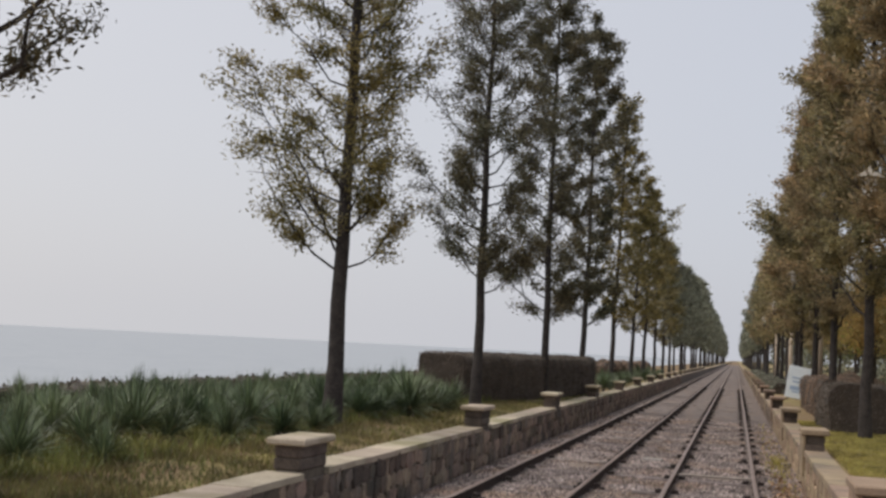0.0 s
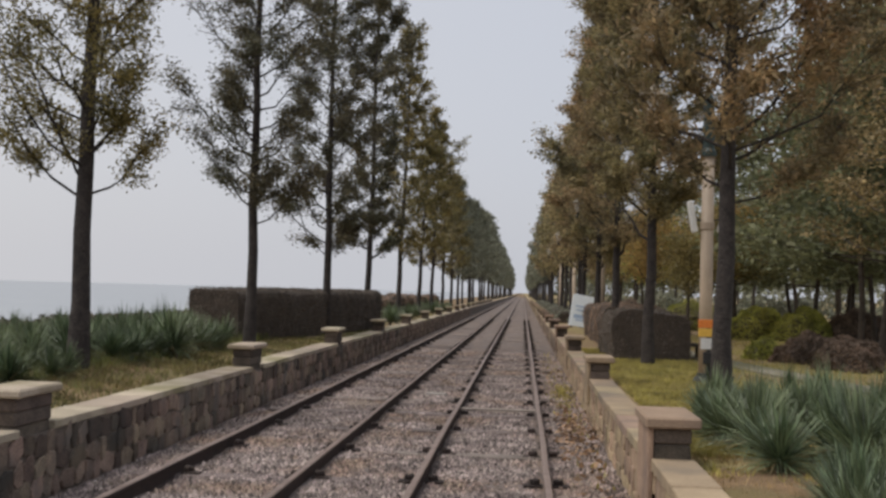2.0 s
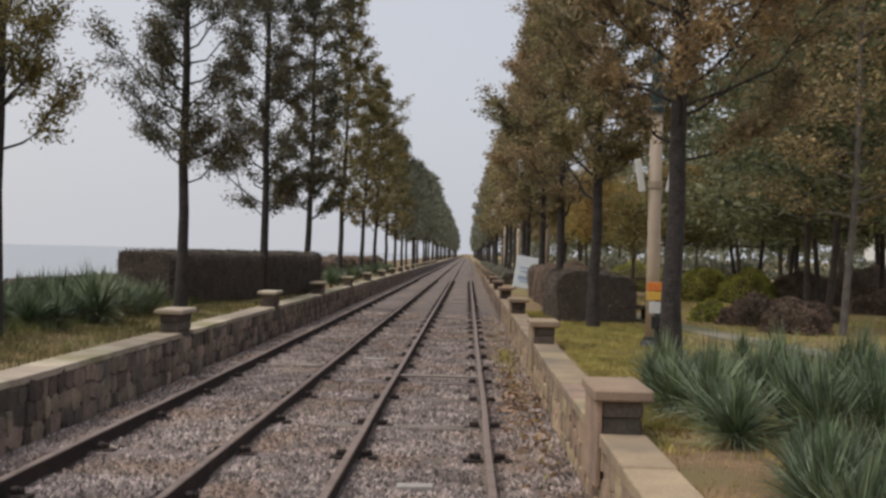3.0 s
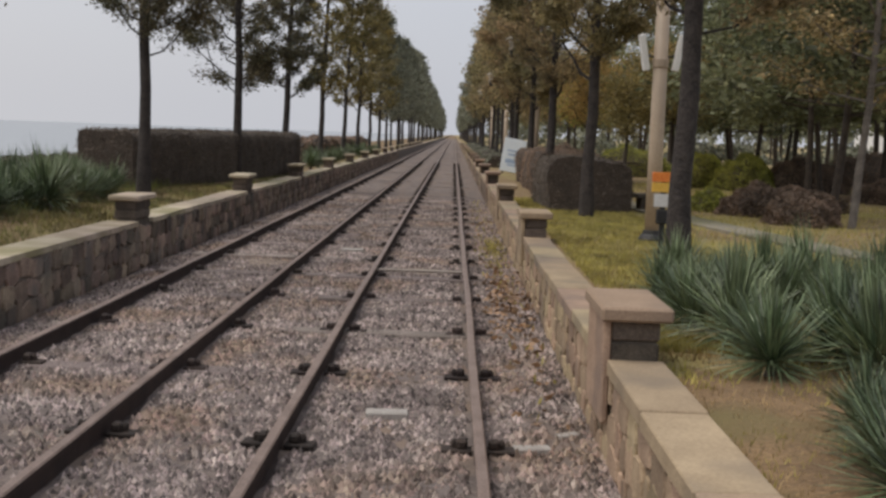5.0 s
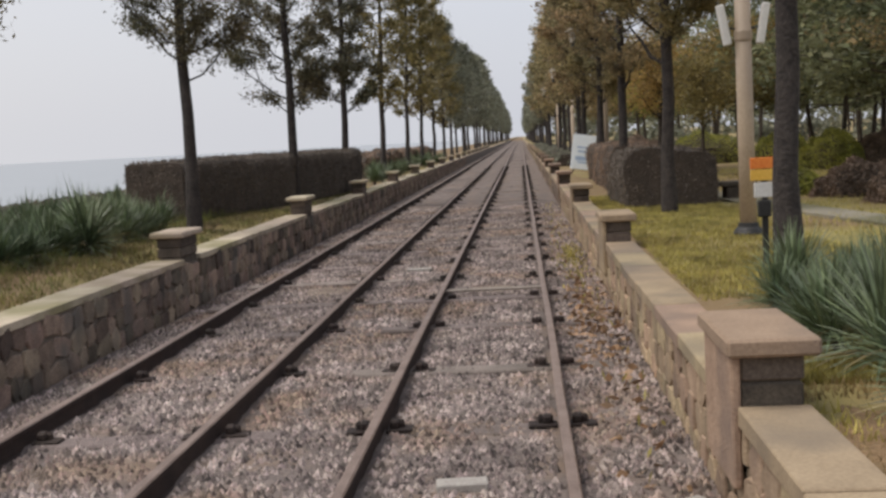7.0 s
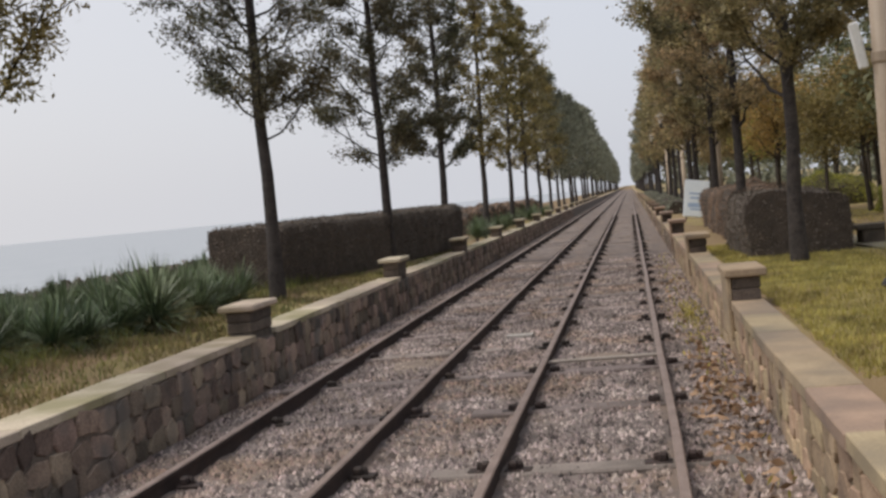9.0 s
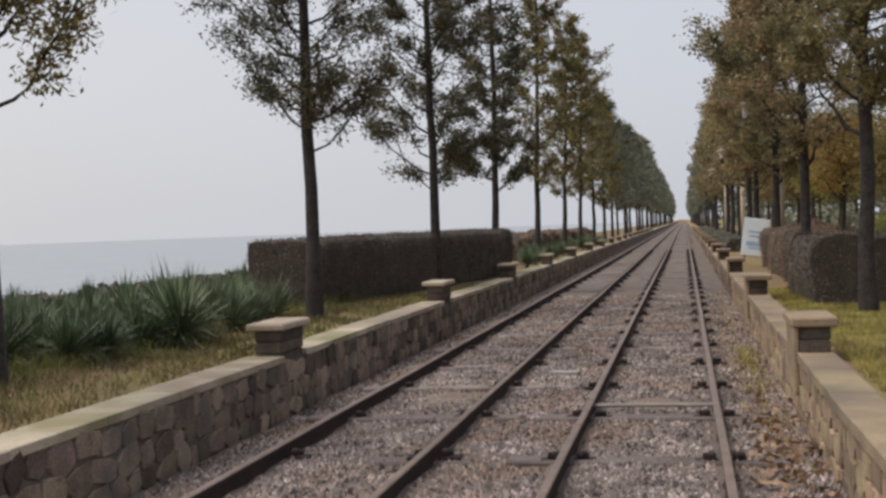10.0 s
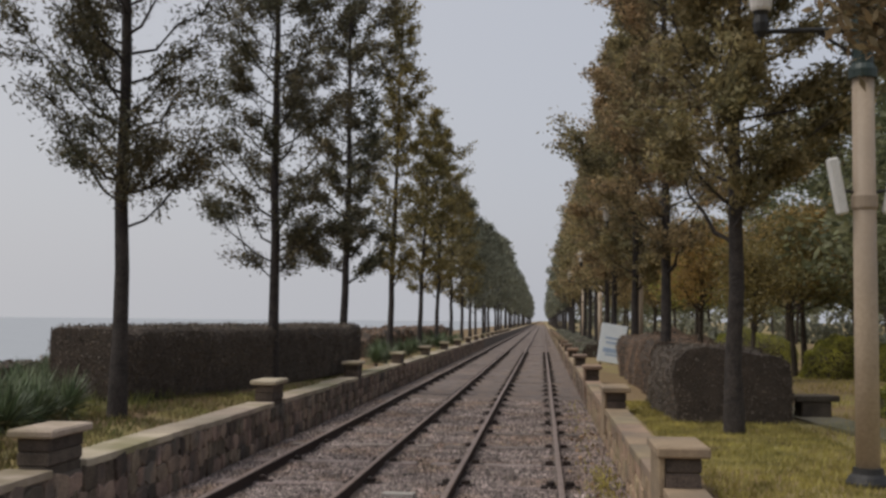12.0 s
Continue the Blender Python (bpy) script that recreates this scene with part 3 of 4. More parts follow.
# ---- hedges ----
def hedge(name, pts, thick, height, label, leaf_m, side=-1, leaf=0.029, density=1900, base=0.3, ragged=0.022, round_top=0.14):
    """A clipped hedge along a polyline of its face: a dark core and a skin of small leaves."""
    e = thing(name, pose(0, 0, 0), label, "hedge")
    P = [Vector((*p, 0)) for p in pts]
    rows = []
    for i, p in enumerate(P):
        d = (P[min(i + 1, len(P) - 1)] - P[max(i - 1, 0)]).normalized()
        nrm = Vector((-d.y, d.x, 0)) * (1 if side < 0 else -1)
        rows.append((p, p + nrm * thick))
    # resample along the way
    fine = []
    for i in range(len(rows) - 1):
        L = (rows[i + 1][0] - rows[i][0]).length
        n = max(1, int(L / 0.3))
        for j in range(n):
            t = j / n
            fine.append((rows[i][0].lerp(rows[i + 1][0], t), rows[i][1].lerp(rows[i + 1][1], t)))
    fine.append(rows[-1])
    ring = []
    rt = round_top
    for u, h in ((0, 0), (0, 0.35), (0, 0.7), (0.0, 1 - rt), (rt * 0.12, 1 - rt * 0.36), (rt * 0.42, 1 - rt * 0.05), (rt * 0.9, 1.01), (0.5, 1.02), (1 - rt * 0.9, 1.01), (1 - rt * 0.42, 1 - rt * 0.05), (1 - rt * 0.12, 1 - rt * 0.36), (1, 1 - rt), (1, 0.7), (1, 0.35), (1, 0)):
        ring.append((u, h))
    vs, fs = [], []
    for a, b in fine:
        for u, h in ring:
            p = a.lerp(b, u)
            q = Vector((p.x, p.y, base + height * h))
            k = noise.noise(q * 1.4) * ragged * 1.6 + noise.noise(q * 5.0) * ragged
            dirn = (a - b).normalized() * (0.5 - u) * 2
            q += dirn * k + Vector((0, 0, k if h > 0.9 else 0))
            vs.append(tuple(q))
    n = len(ring)
    for j in range(len(fine) - 1):
        for k in range(n - 1):
            fs.append([j * n + k, (j + 1) * n + k, (j + 1) * n + k + 1, j * n + k + 1])
    fs.append(list(range(n)))
    fs.append([(len(fine) - 1) * n + k for k in range(n)][::-1])
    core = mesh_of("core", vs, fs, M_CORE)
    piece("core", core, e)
    # leaves over the skin
    r = np.random.default_rng(len(name) * 31 + int(abs(pts[0][0]) * 100))
    cen, nr = [], []
    core.calc_loop_triangles()
    for t in core.loop_triangles:
        a, b, c = (np.array(core.vertices[i].co) for i in t.vertices)
        m = r.poisson(t.area * density)
        if m:
            u, v = r.random((2, m))
            f = u + v > 1
            u[f], v[f] = 1 - u[f], 1 - v[f]
            cen.append(a + u[:, None] * (b - a) + v[:, None] * (c - a) + np.array(t.normal) * r.normal(0.005, 0.022, (m, 1)))
            nr.append(r.normal(0, 1, (m, 3)))
    cv, cf = leaf_cards(np.concatenate(cen), np.concatenate(nr), leaf, leaf * 0.62, r)
    piece("foliage", mesh_of("foliage", cv, cf, leaf_m), e)
    return e


hedge("clipped_hedge", [(-5.05, 20.7), (-4.55, 23.0), (-4.25, 25.6), (-4.05, 28.5), (-3.95, 31.7)], 0.95, 0.89, "dark brown-green clipped hedge, box-shaped, beside the sea wall", L_HEDGE, side=-1, base=0.40)
hedge("clipped_hedge", [(1.30, 20.7), (1.30, 22.5), (1.34, 24.4)], 1.28, 0.79, "dark clipped block hedge behind the sandstone wall", L_HEDGE, side=1, base=0.29, ragged=0.055, round_top=0.3)
hedge("reddish_hedge", [(1.42, 24.9), (1.45, 28), (1.50, 33.5)], 0.95, 0.80, "reddish-brown clipped hedge behind the sandstone wall", L_HEDGE_RED, side=1, base=0.29, ragged=0.07, round_top=0.3)
hedge("low_hedge", [(-8.35, -4), (-8.4, 12), (-8.5, 30), (-8.6, 60), (-8.8, 120)], 0.8, 0.25, "low dark ground-cover hedge along the sea edge", L_HEDGE, side=-1, base=0.40, density=160, leaf=0.09, ragged=0.05)
hedge("low_hedge", [(-4.5, 38), (-4.6, 46), (-4.7, 62)], 1.3, 0.62, "low reddish-green hedge under the avenue trees", L_HEDGE_RED, side=-1, base=0.40, density=260, leaf=0.08, ragged=0.14)
hedge("low_hedge", [(1.05, 44), (1.05, 60), (1.1, 85), (1.1, 120)], 1.5, 0.32, "low grey-green planting behind the sandstone wall", L_HAZY, side=1, base=0.28, density=130, leaf=0.11, ragged=0.10, round_top=0.4)
hedge("low_hedge", [(2.7, 39.5), (4.2, 38.8), (6.0, 39.2)], 1.2, 0.55, "low reddish-brown rounded hedge on the park lawn", L_HEDGE_RED, side=-1, base=0.27, density=400, ragged=0.12, round_top=0.3)


def bush(x, y, rx, ry_, h, m, label):
    """A clipped rounded bush: a dark brown core under a close skin of leaves."""
    e = thing("bush", pose(x, y, ground_z(x)), label, "bush", "park bushes")
    r = np.random.default_rng(int(x * 100 + y * 10))

    def swell(q):
        return 1 + 0.10 * np.sin(q[:, :1] * 5 + x) * np.cos(q[:, 1:2] * 4 + y) + 0.05 * np.sin(q[:, 2:3] * 9 + q[:, :1] * 11)

    rings, sides = 7, 18
    q = np.array([(math.cos(a) * math.cos(b), math.sin(a) * math.cos(b), math.sin(b)) for b in np.linspace(-0.15, 1.45, rings) for a in np.linspace(0, 2 * math.pi, sides, endpoint=False)])
    cv = q * swell(q) * np.array([rx, ry_, h]) * 0.93
    cf = [[j * sides + i, j * sides + (i + 1) % sides, (j + 1) * sides + (i + 1) % sides, (j + 1) * sides + i] for j in range(rings - 1) for i in range(sides)]
    cf.append([(rings - 1) * sides + i for i in range(sides)])
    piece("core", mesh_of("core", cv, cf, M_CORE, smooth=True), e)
    n = int(min(12000, 8000 * (rx * ry_ + (rx + ry_) * h)))
    q = r.normal(size=(n, 3))
    q[:, 2] = np.abs(q[:, 2])
    q /= np.linalg.norm(q, axis=1, keepdims=True)
    c = q * swell(q) * r.uniform(0.92, 1.05, (n, 1)) * np.array([rx, ry_, h])
    v, f = leaf_cards(c, r.normal(size=(n, 3)), 0.042, 0.03, r)
    piece("foliage", mesh_of("foliage", v, f, m), e)


for x, y, rx, ry_, h, m, lab in ((4.72, 21.4, 0.66, 0.55, 0.48, L_BUSH_BROWN, "low reddish-brown mounded bush on the park lawn"), (4.88, 19.7, 0.52, 0.75, 0.46, L_BUSH_BROWN, "low reddish-brown mounded bush on the park lawn"),
                                 (5.75, 23.0, 0.85, 0.6, 0.40, L_BUSH_BROWN, "low reddish-brown mounded bush on the park lawn"), (4.12, 22.3, 0.36, 0.36, 0.36, L_BUSH, "small light green bush beside a reddish bush"),
                                 (6.0, 32.4, 0.75, 0.7, 0.84, L_BUSH, "light green rounded bush on the park lawn"), (7.0, 31.6, 0.75, 0.7, 0.84, L_BUSH, "light green rounded bush on the park lawn"),
                                 (8.5, 31.8, 1.1, 0.9, 0.80, L_BUSH_BROWN, "reddish-brown bush under the pines"), (12.5, 38, 1.6, 1.2, 1.0, L_BUSH_BROWN, "reddish-brown bush under the pines"),
                                 (9.5, 27, 1.3, 1.0, 0.6, L_BUSH_BROWN, "reddish-brown bush under the pines"), (8.9, 33.4, 0.9, 0.8, 0.75, L_BUSH_BROWN, "reddish-brown bush on the park lawn"),
                                 (5.4, 40, 1.3, 1.1, 0.9, L_BUSH, "light green rounded bush on the park lawn"), (3.3, 38, 1.0, 1.4, 0.9, L_BUSH_BROWN, "reddish-brown bush beside the avenue"),
                                 (6.6, 16.6, 0.7, 0.6, 0.42, L_BUSH, "light green bush on the park lawn")):
    bush(x, y, rx, ry_, h, m, lab)

# ---- avenue trees ----
near_specs = [  # x, y, seed, height, first limb, reach, lean, leaf material, crown (top, taper, forks, single limbs), label
    (-4.97, 13.3, 11, 9.8, 2.05, 1.06, (0.006, 0), L_OLIVE, (0.14, 1.3, 0, ((1.85, 182, 1.2, 1.35), (1.9, 6, 0.80, 1.0), (2.2, 205, 1.2, 1.6), (2.7, 172, 1.45, 1.3), (2.3, 330, 0.85, 1.1))),
     "olive-green avenue tree with forked rising limbs"),
    (-4.48, 19.1, 12, 10.0, 2.15, 1.00, (0.002, 0), L_DARK, (0.16, 1.3, 0, ((1.95, -4, 0.80, 0.95), (2.3, 15, 0.8, 0.8), (2.2, 176, 0.8, 1.5), (2.2, 300, 0.7, 1.2), (3.0, 185, 1.15, 1.1))),
     "slender dark green avenue tree by the clipped hedge"),
    (-4.34, 25.3, 13, 10.2, 1.75, 1.16, (0, 0), L_DARK, (0.2, 1.4, 0, ((1.65, 182, 0.85, 2.0), (2.0, 8, 1.2, 0.6), (1.95, 320, 1.0, 0.7))),
     "dense dark green avenue tree behind the clipped hedge"),
    (-4.30, 31.6, 14, 10.0, 1.8, 1.02, (0.01, 0), L_DARK, (0.5, 1.5, 0, ((1.75, 4, 0.75, 1.5), (2.0, 190, 0.9, 0.9))),
     "dense dark avenue tree behind the clipped hedge"),
    (-4.22, 38.2, 15, 9.6, 1.90, 0.60, (0.03, 0), L_OLIVE, (0.45, 1.0, 2, ((5.4, 0, 0.75, 0.8), (6.6, 10, 0.6, 0.9), (7.6, 185, 0.6, 0.8))),
     "slender olive avenue tree by the sea wall"),
    (-4.31, 46.2, 16, 8.0, 1.90, 0.88, (0.05, 0), L_OLIVE, (0.3, 1.2, 2, ((5.6, 5, 1.15, 1.0), (4.4, 0, 1.1, 0.6))),
     "yellow-green avenue tree by the sea wall"),
    (-4.30, 52.9, 17, 8.4, 1.90, 0.80, (0.03, 0), L_OLIVE, (0.3, 1.2, 2, ((6.2, 0, 1.0, 0.9),)), "yellow-green avenue tree by the sea wall"),
    (-4.28, 59.6, 18, 7.6, 1.80, 0.95, (0.01, 0), L_BROWN, (0.3, 1.2, 2, ()), "brownish avenue tree by the sea wall"),
    (1.73, 12.5, 21, 9.8, 2.15, 1.25, (0.008, 0), L_RUST, (0.2, 1.5, 0, ((2.0, 10, 1.2, 0.75), (2.5, -10, 1.5, 0.8), (3.0, 15, 1.6, 0.9), (3.6, -15, 1.6, 0.9))),
     "rusty brown avenue tree beside the lamp post"),
    (1.76, 19.5, 22, 9.6, 1.95, 1.12, (0.004, 0), L_BROWN, (0.2, 1.4, 1, ((2.6, 0, 1.4, 0.8), (3.2, 12, 1.6, 0.8), (3.9, -12, 1.6, 0.8), (4.6, 5, 1.6, 0.8), (5.4, -8, 1.5, 0.8), (2.3, 25, 1.1, 0.9))), "brown-green avenue tree in front of the dark hedge"),
    (1.72, 25.7, 23, 9.6, 1.85, 0.86, (0, 0), L_RUST, (0.2, 1.4, 2, ((4.2, 185, 1.0, 0.8),)), "rusty brown avenue tree behind the sandstone wall"),
    (1.79, 32.4, 24, 9.2, 1.8, 0.86, (-0.004, 0), L_BROWN, (0.2, 1.3, 2, ((4.2, 182, 1.35, 0.75), (3.9, 178, 1.2, 0.8))), "brown-green avenue tree behind the sandstone wall"),
    (1.74, 39.0, 25, 8.8, 1.8, 0.86, (0, 0), L_RUST, (0.2, 1.3, 2, ((5.0, 184, 0.95, 0.8),)), "rusty brown avenue tree behind the sandstone wall"),
    (-5.0, 6.25, 35, 9.6, 2.3, 1.15, (0, 0), L_DARK, (0.14, 1.3, 1, ()), "dark green avenue tree standing before the hedge")]
for x, y, seed, hgt, first, reach, lean, lm, (top, taper, forks, single), lab in near_specs:
    nl, ml, nlimb = (30000, 0.05, 70) if y < 10 else (76000, 0.064, 84) if x > 0 and y < 22 else (54000, 0.048, 80) if y < 20 else (50000, 0.058, 76) if y < 30 else (24000, 0.10, 60) if x > 0 else (24000, 0.085, 64) if y < 35 else (10500, 0.095, 56)
    ms = avenue_tree_meshes(seed, hgt, first, reach, nl, ml, limbs=nlimb, leaf_m=lm, lean=lean, trunk_r=0.112 if x < 0 and y < 15 else 0.095 if y < 15 else 0.088,
                            low_forks=forks, top=top, taper=taper, extra=single)
    tree_thing("avenue_tree", ms, pose(x, y, ground_z(x) - 0.02), lab, "tree", "avenue trees")

far_a = avenue_tree_meshes(41, 8.8, 1.8, 1.2, 6500, 0.17, limbs=40, sides=6, leaf_m=L_DARK)
far_b = avenue_tree_meshes(42, 8.4, 1.9, 1.2, 6500, 0.17, limbs=40, sides=6, leaf_m=L_BROWN)
far_c = avenue_tree_meshes(43, 8.6, 1.8, 1.1, 6500, 0.17, limbs=40, sides=6, leaf_m=L_OLIVE)
far_r = (far_b[0], with_leaves(far_b[1], L_RUST))
far_r2 = (far_c[0], with_leaves(far_c[1], L_BROWN))
# copies of the far crowns with haze painted into the leaf colour
far_ad = (far_a[0], with_leaves(far_a[1], L_HAZY))
far_cd = (far_c[0], with_leaves(far_c[1], L_HAZY))
far_xs = avenue_tree_meshes(44, 9.0, 1.8, 1.4, 1300, 0.36, limbs=30, sides=5, leaf_m=L_HAZY)
far_xr = (far_xs[0], with_leaves(far_xs[1], L_HAZY))
rnd = random.Random(5)
for s in (-1, 1):
    y = 66.3 if s < 0 else 46.6
    k = 0
    while y < 430:
        x = -4.3 if s < 0 else 1.88
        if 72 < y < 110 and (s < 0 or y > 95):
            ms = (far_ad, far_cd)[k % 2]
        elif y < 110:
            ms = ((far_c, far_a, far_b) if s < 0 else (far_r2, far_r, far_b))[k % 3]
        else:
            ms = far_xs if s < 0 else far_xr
        sc = rnd.uniform(0.93, 1.07) * (0.86 if s < 0 and y < 95 else 1)
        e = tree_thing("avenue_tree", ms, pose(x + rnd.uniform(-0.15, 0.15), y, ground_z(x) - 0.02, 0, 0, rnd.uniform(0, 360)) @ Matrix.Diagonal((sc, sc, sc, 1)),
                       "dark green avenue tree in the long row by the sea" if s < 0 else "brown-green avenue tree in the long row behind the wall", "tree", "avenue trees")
        y += 6.7 if y < 200 else 8.5
        k += 1


# ---- park trees ----
def spreading_tree(seed, height, first, reach, leaves, leaf_len, leaf_m, bark, flat=0.5, limbs=16, trunk_r=0.10, lean=0.08, clump=0.5):
    """A park tree: a bare, slightly bent trunk that forks into spreading limbs with separate clumps of foliage."""
    r = np.random.default_rng(seed)
    lx, ly = r.uniform(-lean, lean, 2)
    hs = np.linspace(0, height * 0.85, 8)
    pts = [(lx * h + 0.05 * math.sin(h * 1.3 + seed), ly * h + 0.05 * math.cos(h * 1.1 + seed), h - (0.2 if i == 0 else 0)) for i, h in enumerate(hs)]
    chunks = [(tube(pts, [trunk_r * (1 - 0.75 * h / height) for h in hs], 7), (0, 0, 0))]
    cen, dr = [], []
    for k in range(limbs):
        f = k / (limbs - 1)
        h = first + (height * 0.85 - first) * f
        a = k * 2.4 + r.uniform(-0.6, 0.6)
        L = reach * (1 - 0.6 * f) * r.uniform(0.6, 1.15)
        b = Vector((lx * h, ly * h, h))
        o = Vector((math.cos(a), math.sin(a), 0))
        tip = b + o * L + Vector((0, 0, L * flat * r.uniform(0.6, 1.3)))
        mid = b.lerp(tip, 0.5) + Vector((0, 0, -0.06 * L)) + Vector(r.normal(0, 0.05, 3))
        chunks.append((tube([b, mid, tip], [trunk_r * 0.42 * (1 - 0.6 * f), trunk_r * 0.25, 0.008], 4), (0, 0, 0)))
        for q, w in ((tip, 1.0), (mid.lerp(tip, 0.5), 0.8), (mid, 0.5)):
            n = int(leaves / limbs / 2.3 * w)
            c = np.array(q)[None] + r.normal(0, 1, (n, 3)) * np.array([clump, clump, clump * 0.38]) * w
            cen.append(c)
            dr.append(r.normal(0, 1, (n, 3)) * np.array([1, 1, 0.5]))
    tv, tf = joined(chunks)
    cv, cf = leaf_cards(np.concatenate(cen), np.concatenate(dr), leaf_len, leaf_len * 0.5, r)
    return mesh_of("trunk", tv, tf, bark, smooth=True), mesh_of("crown", cv, cf, leaf_m)


pine_a = spreading_tree(51, 7.4, 1.6, 2.3, 9500, 0.165, L_PINE, M_BARK_PINE, 0.22, 30, 0.068, 0.10, 0.44)
pine_b = spreading_tree(52, 8.6, 1.75, 2.5, 9500, 0.165, L_PINE, M_BARK_PINE, 0.24, 32, 0.072, 0.14, 0.46)
pine_c = spreading_tree(53, 7.8, 1.5, 2.3, 9500, 0.165, L_PINE, M_BARK_PINE, 0.20, 30, 0.065, 0.16, 0.44)
far_pines = [spreading_tree(57 + i, 8.2, 1.7, 2.6, 4200, 0.24, L_PINE, M_BARK_PINE, 0.25, 24, 0.10, 0.12, 0.5) for i in range(2)]
gold = spreading_tree(54, 3.5, 1.35, 1.15, 8000, 0.085, L_SAND, M_BARK_PINE, 0.75, 24, 0.07, 0.06, 0.34)
gold2 = (gold[0], with_leaves(gold[1], L_GOLD))
green_p = (gold[0], with_leaves(gold[1], L_OLIVE))
bush_p = (gold[0], with_leaves(gold[1], L_BUSH))
pale = spreading_tree(56, 7.0, 1.6, 1.9, 9500, 0.085, L_SAND, M_BARK_LIGHT, 0.30, 24, 0.062, 0.03, 0.30)

tree_thing("park_tree", pale, pose(5.45, 19.1, 0.28, 0, 0, 30), "thin grey-barked park tree with pale brown leaves", "tree", "park trees")
PARK = [(green_p, 3.95, 30.6, 0.80, "olive-green young tree with a domed crown on the park lawn"), (gold2, 3.5, 35.0, 1.05, "golden-orange young tree on the park lawn"),
        (green_p, 5.2, 33.0, 1.0, "olive young tree on the park lawn"), (gold2, 5.9, 35.5, 1.15, "golden-orange young tree on the park lawn"),
        (bush_p, 4.4, 42.0, 1.1, "light green young tree on the park lawn"), (gold, 3.7, 48.0, 1.1, "pale yellow-brown young tree on the park lawn"), (green_p, 6.6, 46, 1.3, "olive young tree on the park lawn"),
        (gold2, 5.0, 55, 1.2, "golden-orange young tree on the park lawn"), (gold, 8.6, 50, 1.3, "pale yellow-brown young tree on the park lawn"), (gold, 3.8, 64, 1.2, "pale yellow-brown young tree on the park lawn"),
        (bush_p, 6.3, 66, 1.2, "light green young tree on the park lawn")]
for ms, x, y, s, lab in PARK:
    tree_thing("park_tree", ms, pose(x, y, 0.28, 0, 0, x * 77) @ Matrix.Diagonal((s, s, s, 1)), lab, "tree", "park trees")
for k, (x, y) in enumerate([(5.95, 21.8), (6.9, 26.2), (7.3, 32.2), (8.1, 29.0), (8.8, 33.6), (7.9, 36.5), (9.8, 38.2), (10.2, 31.0), (11.1, 43.6), (9.2, 24.6), (13.2, 40.2), (14.6, 48), (11.6, 29.6), (15.2, 34), (17.4, 41),
                            (19.6, 63.6), (16.4, 55), (12, 54), (22, 58), (9.4, 62), (26, 72), (20, 75), (13.5, 72), (32, 84), (10.5, 83), (17, 90), (25, 96), (38, 100), (7.4, 80), (12, 104), (20, 112), (31, 116), (7, 108), (46, 120)]):
    ms = (pine_a, pine_b, pine_c)[k % 3] if y < 40 else far_pines[k % 2]
    s = rnd.uniform(0.92, 1.12)
    tree_thing("pine_tree", ms, pose(x, y, 0.27, 0, 0, k * 67) @ Matrix.Diagonal((s, s, s, 1)), "dark green pine with a thin bare leaning trunk", "pine tree", "park pines")

# distant woodland closing the park, its leaf colour paled for haze
n_w = 11000
wa = rng.random(n_w)
wx = 4.5 + wa * 130
wy = 175 + rng.normal(0, 8, n_w) - wa * 40
wz = 0.3 + rng.random(n_w) ** 0.9 * (6.0 + 2.2 * np.sin(wx * 0.55) + 1.2 * np.sin(wx * 1.7))
wv, wf = leaf_cards(np.stack([wx, wy, wz], 1), rng.normal(size=(n_w, 3)), 1.0, 0.6, rng)
tagged(new("woodland", mesh_of("woodland", wv, wf, L_HAZY)), "haze-pale grey-green band of distant woodland behind the park", "woodland", kind="stuff")


# low shrubs at the far side of the park lawn
n_w = 9000
wx = 3.0 + rng.random(n_w) * 75
wy = 74 + 4 * np.sin(wx * 0.2) + rng.normal(0, 1.2, n_w)
wz = 0.25 + rng.random(n_w) ** 0.8 * (0.85 + 0.35 * np.sin(wx * 0.9) + 0.2 * np.sin(wx * 2.3))
wv, wf = leaf_cards(np.stack([wx, wy, wz], 1), rng.normal(size=(n_w, 3)), 0.42, 0.26, rng)
tagged(new("shrubs", mesh_of("shrubs", wv, wf, L_HAZY)), "grey-green low shrubs along the far edge of the lawn", "shrubs", kind="stuff")


def far_house(x, y, w, d, h, floors, cols):
    e = thing("far_building", pose(x, y, 0.25, 0, 0, 12), "pale low building seen between the park trees", "building", "far buildings")
    piece("wall", mesh_of("wall", *block(w, d, h, 0.05), M_BUILD), e)
    piece("roof", mesh_of("roof", *block(w + 0.6, d + 0.6, 0.35, 0.08), M_POLETOP), e, pose(0, 0, h))
    wm = mesh_of("window", *joined([(block(1.3, 0.12, 1.3, 0.02), (0, 0, 0)), (block(1.6, 0.25, 0.1, 0.02), (0, -0.05, -0.1))]), M_PANE)
    for f in range(floors):
        for c in range(cols):
            piece("window", wm, e, pose((c - (cols - 1) / 2) * w / cols, -d / 2 - 0.02, 0.9 + f * 3.0))


far_house(52, 122, 20, 9, 6.6, 2, 6)


